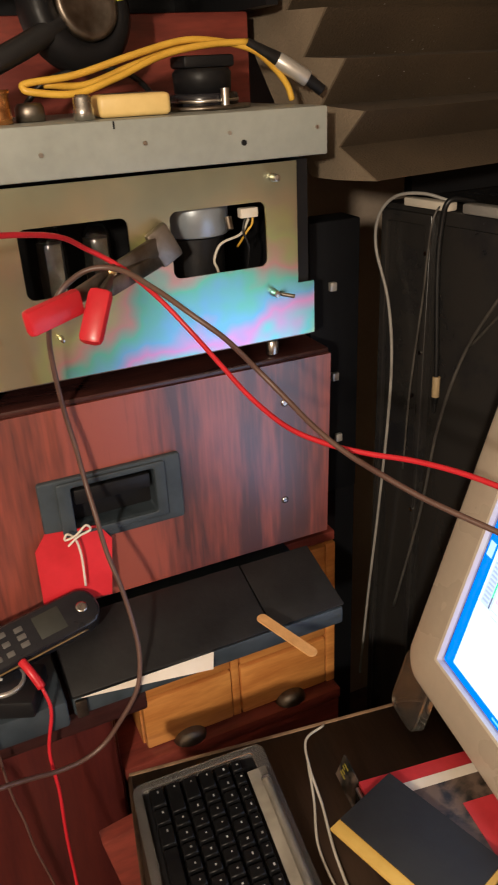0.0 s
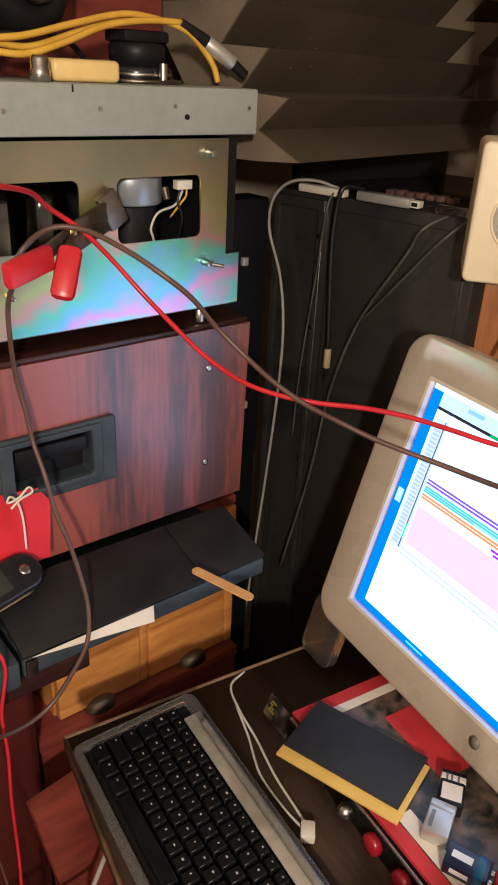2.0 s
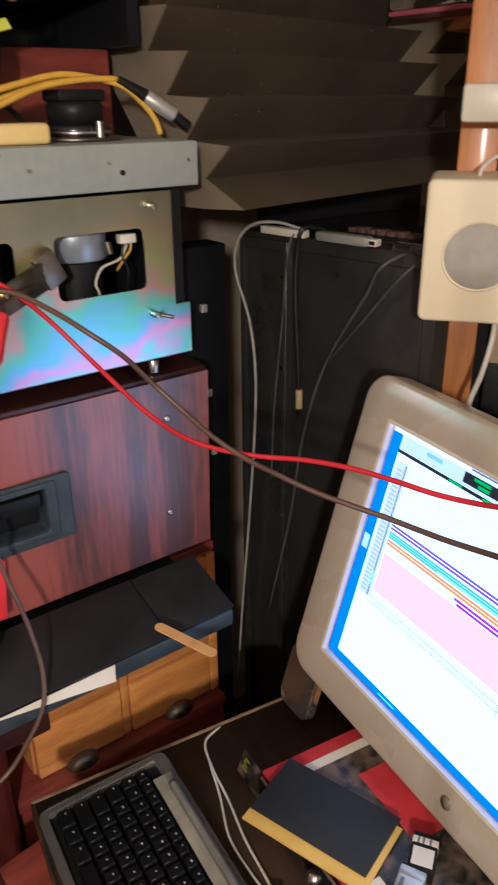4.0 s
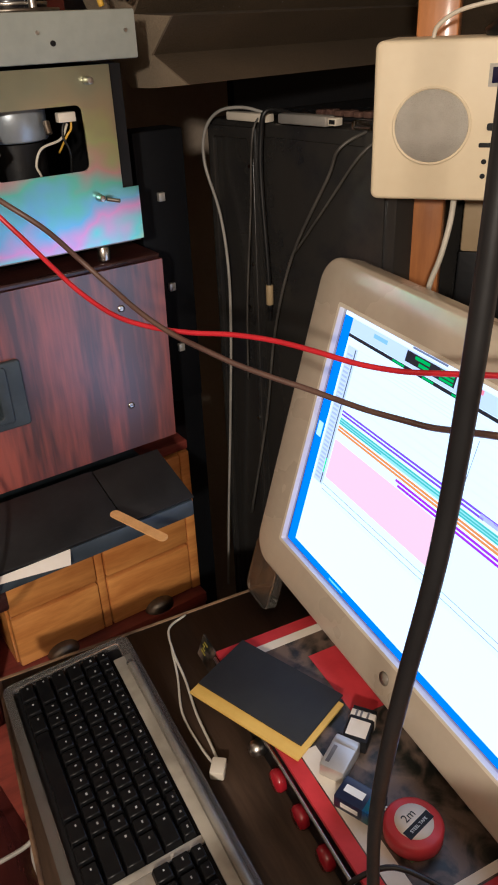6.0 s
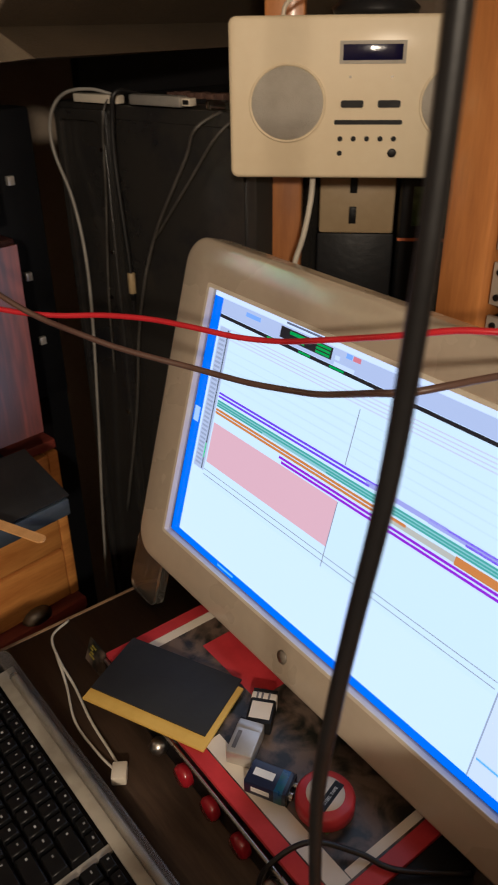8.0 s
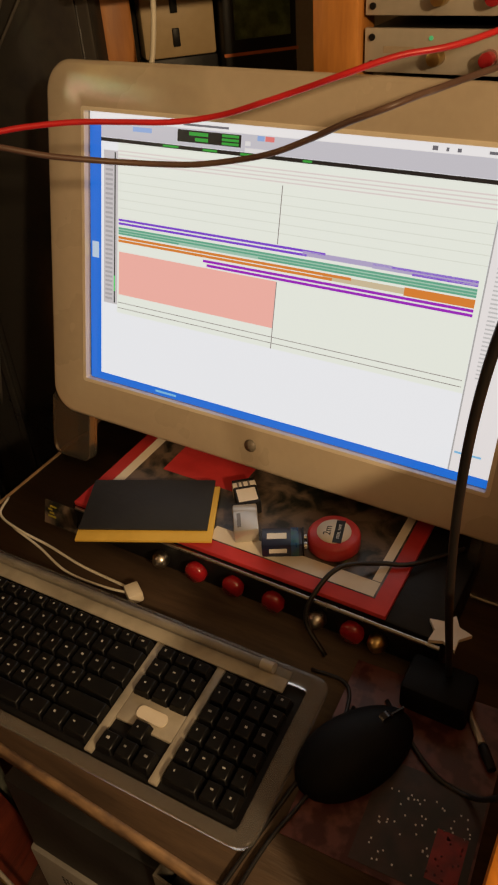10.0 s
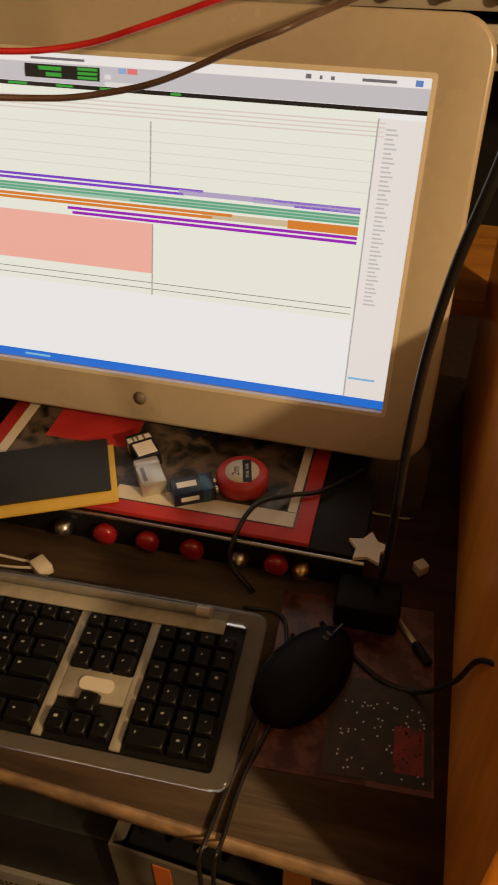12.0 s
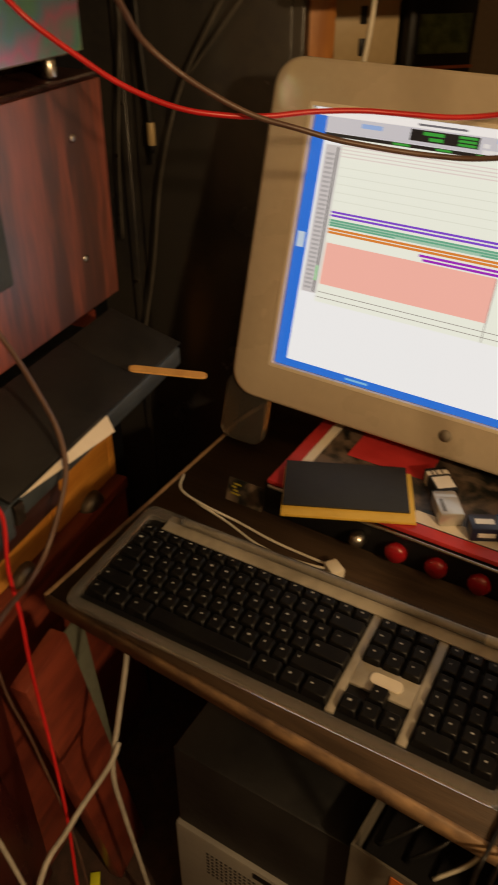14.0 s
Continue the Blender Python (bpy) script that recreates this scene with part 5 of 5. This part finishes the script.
part("side", box(0.175, 0.19, 0.50, 0.8, 1.556, 1.6145), BLACK, shelf)
part("back", box(-0.88, 0.19, 0.801, 0.806, 1.0, 2.0), BLACK, shelf)
part("upper_side", box(0.176, 0.19, 0.50, 0.8, 1.6355, 2.0), DARK_ROSE, shelf)

# cables and sticks on the black tower
solo("grey_usb_lead", tube([(0.41, 0.45, 1.325), (0.385, 0.475, 1.334), (0.366, 0.51, 1.328), (0.357, 0.535, 1.30), (0.356, 0.538, 1.255), (0.361, 0.512, 1.188), (0.362, 0.498, 1.107), (0.362, 0.501, 0.997), (0.36, 0.517, 0.815), (0.358, 0.535, 0.642), (0.355, 0.55, 0.45)], 0.0023), GREY_WIRE, Matrix(), "pale grey USB lead hanging down the tower", "cable")
sticks = thing("usb_plug", pose(0.40, 0.36, 1.3185, 0, 0, -81), "row of pale USB plugs lying on the tower edge", "plug")
part("plug", box(-0.135, -0.055, -0.012, 0.004, 0.0, 0.011, 0.002), CREAM, sticks)
part("plug", box(-0.03, 0.055, -0.016, 0.002, 0.001, 0.014, 0.003), PALE_METAL, sticks)
part("metal_tip", box(0.0555, 0.068, -0.0135, 0.0, 0.003, 0.012, 0.001), CREAM, sticks)
part("port", box(0.0575, 0.0665, -0.0138, -0.0133, 0.005, 0.010), BLACK, sticks)
solo("clear_plug", box(0.09, 0.16, -0.012, 0.004, 0.0002, 0.011, 0.003), ACRYLIC, pose(0.40, 0.36, 1.3185, 0, 0, -81), "clear plastic plug on the tower edge", "plug")
solo("black_lead", tube([(0.41, 0.40, 1.33), (0.374, 0.405, 1.334), (0.37, 0.412, 1.30), (0.37, 0.414, 1.24), (0.372, 0.406, 1.12), (0.372, 0.404, 1.06)], 0.0034), BLACK_RUBBER, Matrix(), "black lead hanging down the tower", "cable")
solo("plug_tip", rod((0.372, 0.404, 1.10), (0.372, 0.404, 1.07), 0.0055, seg=14, bevel=0.001), mat("tan_plug", (0.45, 0.34, 0.18), rough=0.4), Matrix(), "tan plug end on a black lead", "plug")
solo("black_lead", tube([(0.372, 0.404, 1.07), (0.372, 0.404, 1.055), (0.372, 0.405, 1.045)], 0.0022), BLACK_RUBBER, Matrix(), "black plug tail on the tower", "cable")
solo("thin_dark_lead", tube([(0.43, 0.25, 1.322), (0.388, 0.27, 1.30), (0.385, 0.29, 1.262), (0.377, 0.355, 1.151), (0.371, 0.392, 1.029), (0.368, 0.416, 0.876), (0.36, 0.46, 0.671)], 0.002), DARK_WIRE, Matrix(), "thin dark lead slung across the tower", "cable")
solo("thin_dark_lead", tube([(0.43, 0.22, 1.322), (0.39, 0.235, 1.295), (0.384, 0.285, 1.235), (0.378, 0.35, 1.157)], 0.0016), DARK_WIRE, Matrix(), "thin dark lead slung across the tower", "cable")
solo("thin_dark_lead", tube([(0.40, 0.43, 1.33), (0.369, 0.428, 1.31), (0.368, 0.44, 1.20), (0.366, 0.455, 1.06), (0.366, 0.462, 0.93)], 0.0014), DARK_WIRE, Matrix(), "thin dark lead along the tower seam", "cable")

terminals = thing("terminal_strip", pose(0.47, 0.36, 1.3184, 0, 0, -81), "brown terminal strip lying on the tower case", "terminal strip")
part("base", box(-0.045, 0.075, -0.012, 0.012, 0.0, 0.004, 0.001), BLACK, terminals)
for i in range(7):
    part("terminal", box(-0.042 + 0.0165 * i, -0.030 + 0.0165 * i, -0.009, 0.009, 0.0041, 0.011 + 0.001 * (i % 2), 0.0012), BROWN_RUBBER, terminals)

# plastic box and cream block above the radio
tray = thing("clear_plastic_box", pose(0.72, 0.42, 1.615), "clear plastic box with pink rim on a bracket shelf", "box")
part("rim", box(-0.02, 0.3, 0.0, 0.16, 0.0, 0.008, 0.003), mat("pink_plastic", (0.5, 0.12, 0.16), rough=0.3), tray, "pink rim")
part("shell", box(-0.02, 0.3, 0.0, 0.16, 0.0085, 0.09, 0.006), ACRYLIC, tray)
part("bracket", box(0.05, 0.25, 0.05, 0.195, -0.02, -0.0003, 0.002), PINE, tray)
solo("cream_adaptor", box(-0.01, 0.05, 0.0, 0.05, 0, 0.04, 0.005), CREAM, RAD @ pose(0.035, 0.052, 0.21), "cream plastic adaptor fixed to the pine post", "adaptor")

# ---- under the desk ----
printer = thing("grey_computer", DESK @ pose(-0.125, -0.16, 0, 0, 0, 0), "pale grey computer case with perforated front under the desk", "computer")
part("body", box(0.0, 0.36, 0.0, 0.3, 0.0, 0.36, 0.006), mat("pale_grey_case", (0.26, 0.255, 0.24), (0.2, 0.195, 0.185), rough=0.45), printer)
part("top_cover", box(0.004, 0.238, 0.006, 0.29, 0.3605, 0.52, 0.004), DUST_BLACK, printer, "dusty black upright cover")
bm = bmesh.new()
for i in range(24):
    for k in range(7):
        box(0.05 + 0.007 * i, 0.0535 + 0.007 * i, -0.0006, 0.001, 0.28 + 0.008 * k, 0.2835 + 0.008 * k, bm=bm)
part("perforation", bm, BLACK, printer)
tagged(printer.children[-1], kind="stuff")
part("slot", box(0.12, 0.17, -0.0008, 0.001, 0.343, 0.354), BLACK, printer)
carton = thing("white_carton", DESK @ pose(0.115, -0.17, 0.0, 0, 0, -4), "open white carton of cables under the desk, coloured dark as shaded", "carton")
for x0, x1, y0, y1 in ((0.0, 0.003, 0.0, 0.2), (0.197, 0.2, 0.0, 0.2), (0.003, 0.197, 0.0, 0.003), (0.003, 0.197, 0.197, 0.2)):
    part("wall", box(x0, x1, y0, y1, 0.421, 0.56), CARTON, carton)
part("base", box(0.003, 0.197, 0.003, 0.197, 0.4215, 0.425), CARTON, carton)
part("orange_print", box(0.046, 0.064, -0.0012, -0.0002, 0.48, 0.55), ORANGE_PRINT, carton)
part("packing", box(0.006, 0.194, 0.006, 0.194, 0.4255, 0.53, 0.01), BLACK, carton)
for i in range(5):
    part("lead", tube([(0.02 + 0.03 * i, 0.03, 0.533), (0.05 + 0.03 * i, 0.06, 0.56), (0.07 + 0.02 * i, 0.12, 0.55), (0.03 + 0.03 * i, 0.16, 0.533)], 0.0024, 8), BLACK_RUBBER if i != 2 else WHITE_WIRE, carton)
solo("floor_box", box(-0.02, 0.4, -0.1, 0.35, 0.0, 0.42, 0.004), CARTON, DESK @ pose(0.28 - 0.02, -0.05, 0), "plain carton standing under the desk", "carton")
solo("red_plank", box(-0.042, 0.042, -0.012, 0.012, -0.31, 0.31, 0.003, m=pose(-0.105, 0.30, 0.318, 0, -9, 0)), RED_BOARD, Matrix(), "red-stained board leaning under the desk corner", "board")
solo("grey_panel_scrap", box(-0.03, 0.035, -0.003, 0.003, -0.28, 0.27, 0.002, m=pose(-0.045, 0.355, 0.29, 0, -4, 0)), mat("grey_green_laminate", (0.2, 0.21, 0.17), (0.14, 0.15, 0.12), rough=0.5), pose(0, -0.02, 0), "grey-green laminate offcut behind the board", "panel")
solo("white_floor_cable", tube([(-0.115, 0.2, 0.716), (-0.12, 0.2, 0.646), (-0.152, 0.2, 0.568), (-0.178, 0.2, 0.50), (-0.172, 0.2, 0.40), (-0.15, 0.2, 0.2), (-0.13, 0.2, 0.004)], 0.0032), GREY_WIRE, Matrix(), "white cable hanging below the desk", "cable")
solo("white_floor_cable", tube([(-0.165, 0.195, 0.54), (-0.19, 0.195, 0.527), (-0.265, 0.2, 0.52), (-0.333, 0.2, 0.49), (-0.45, 0.2, 0.2), (-0.5, 0.2, 0.004)], 0.0032), GREY_WIRE, Matrix(), "white cable hanging below the desk", "cable")
solo("yellow_tag", box(-0.012, 0.012, -0.008, 0.008, 0, 0.004, 0.001), LIME, pose(-0.115, 0.33, 0.0005, 0, 0, 30), "small yellow plastic tag on the floor", "tag")
solo("pine_upright", box(-0.013, 0.013, -0.01, 0.01, 0, 0.7193, 0.002), PINE_UP, DESK @ pose(0.3, -0.162, 0), "orange pine upright under the desk", "post")
solo("round_lid", lathe([(0.0, 0), (0.023, 0), (0.0245, 0.002), (0.0245, 0.016), (0.022, 0.019), (0.0, 0.0195)], 28), CREAM, DESK @ pose(0.352, -0.07, 0.4202), "round cream lid on the carton", "lid")
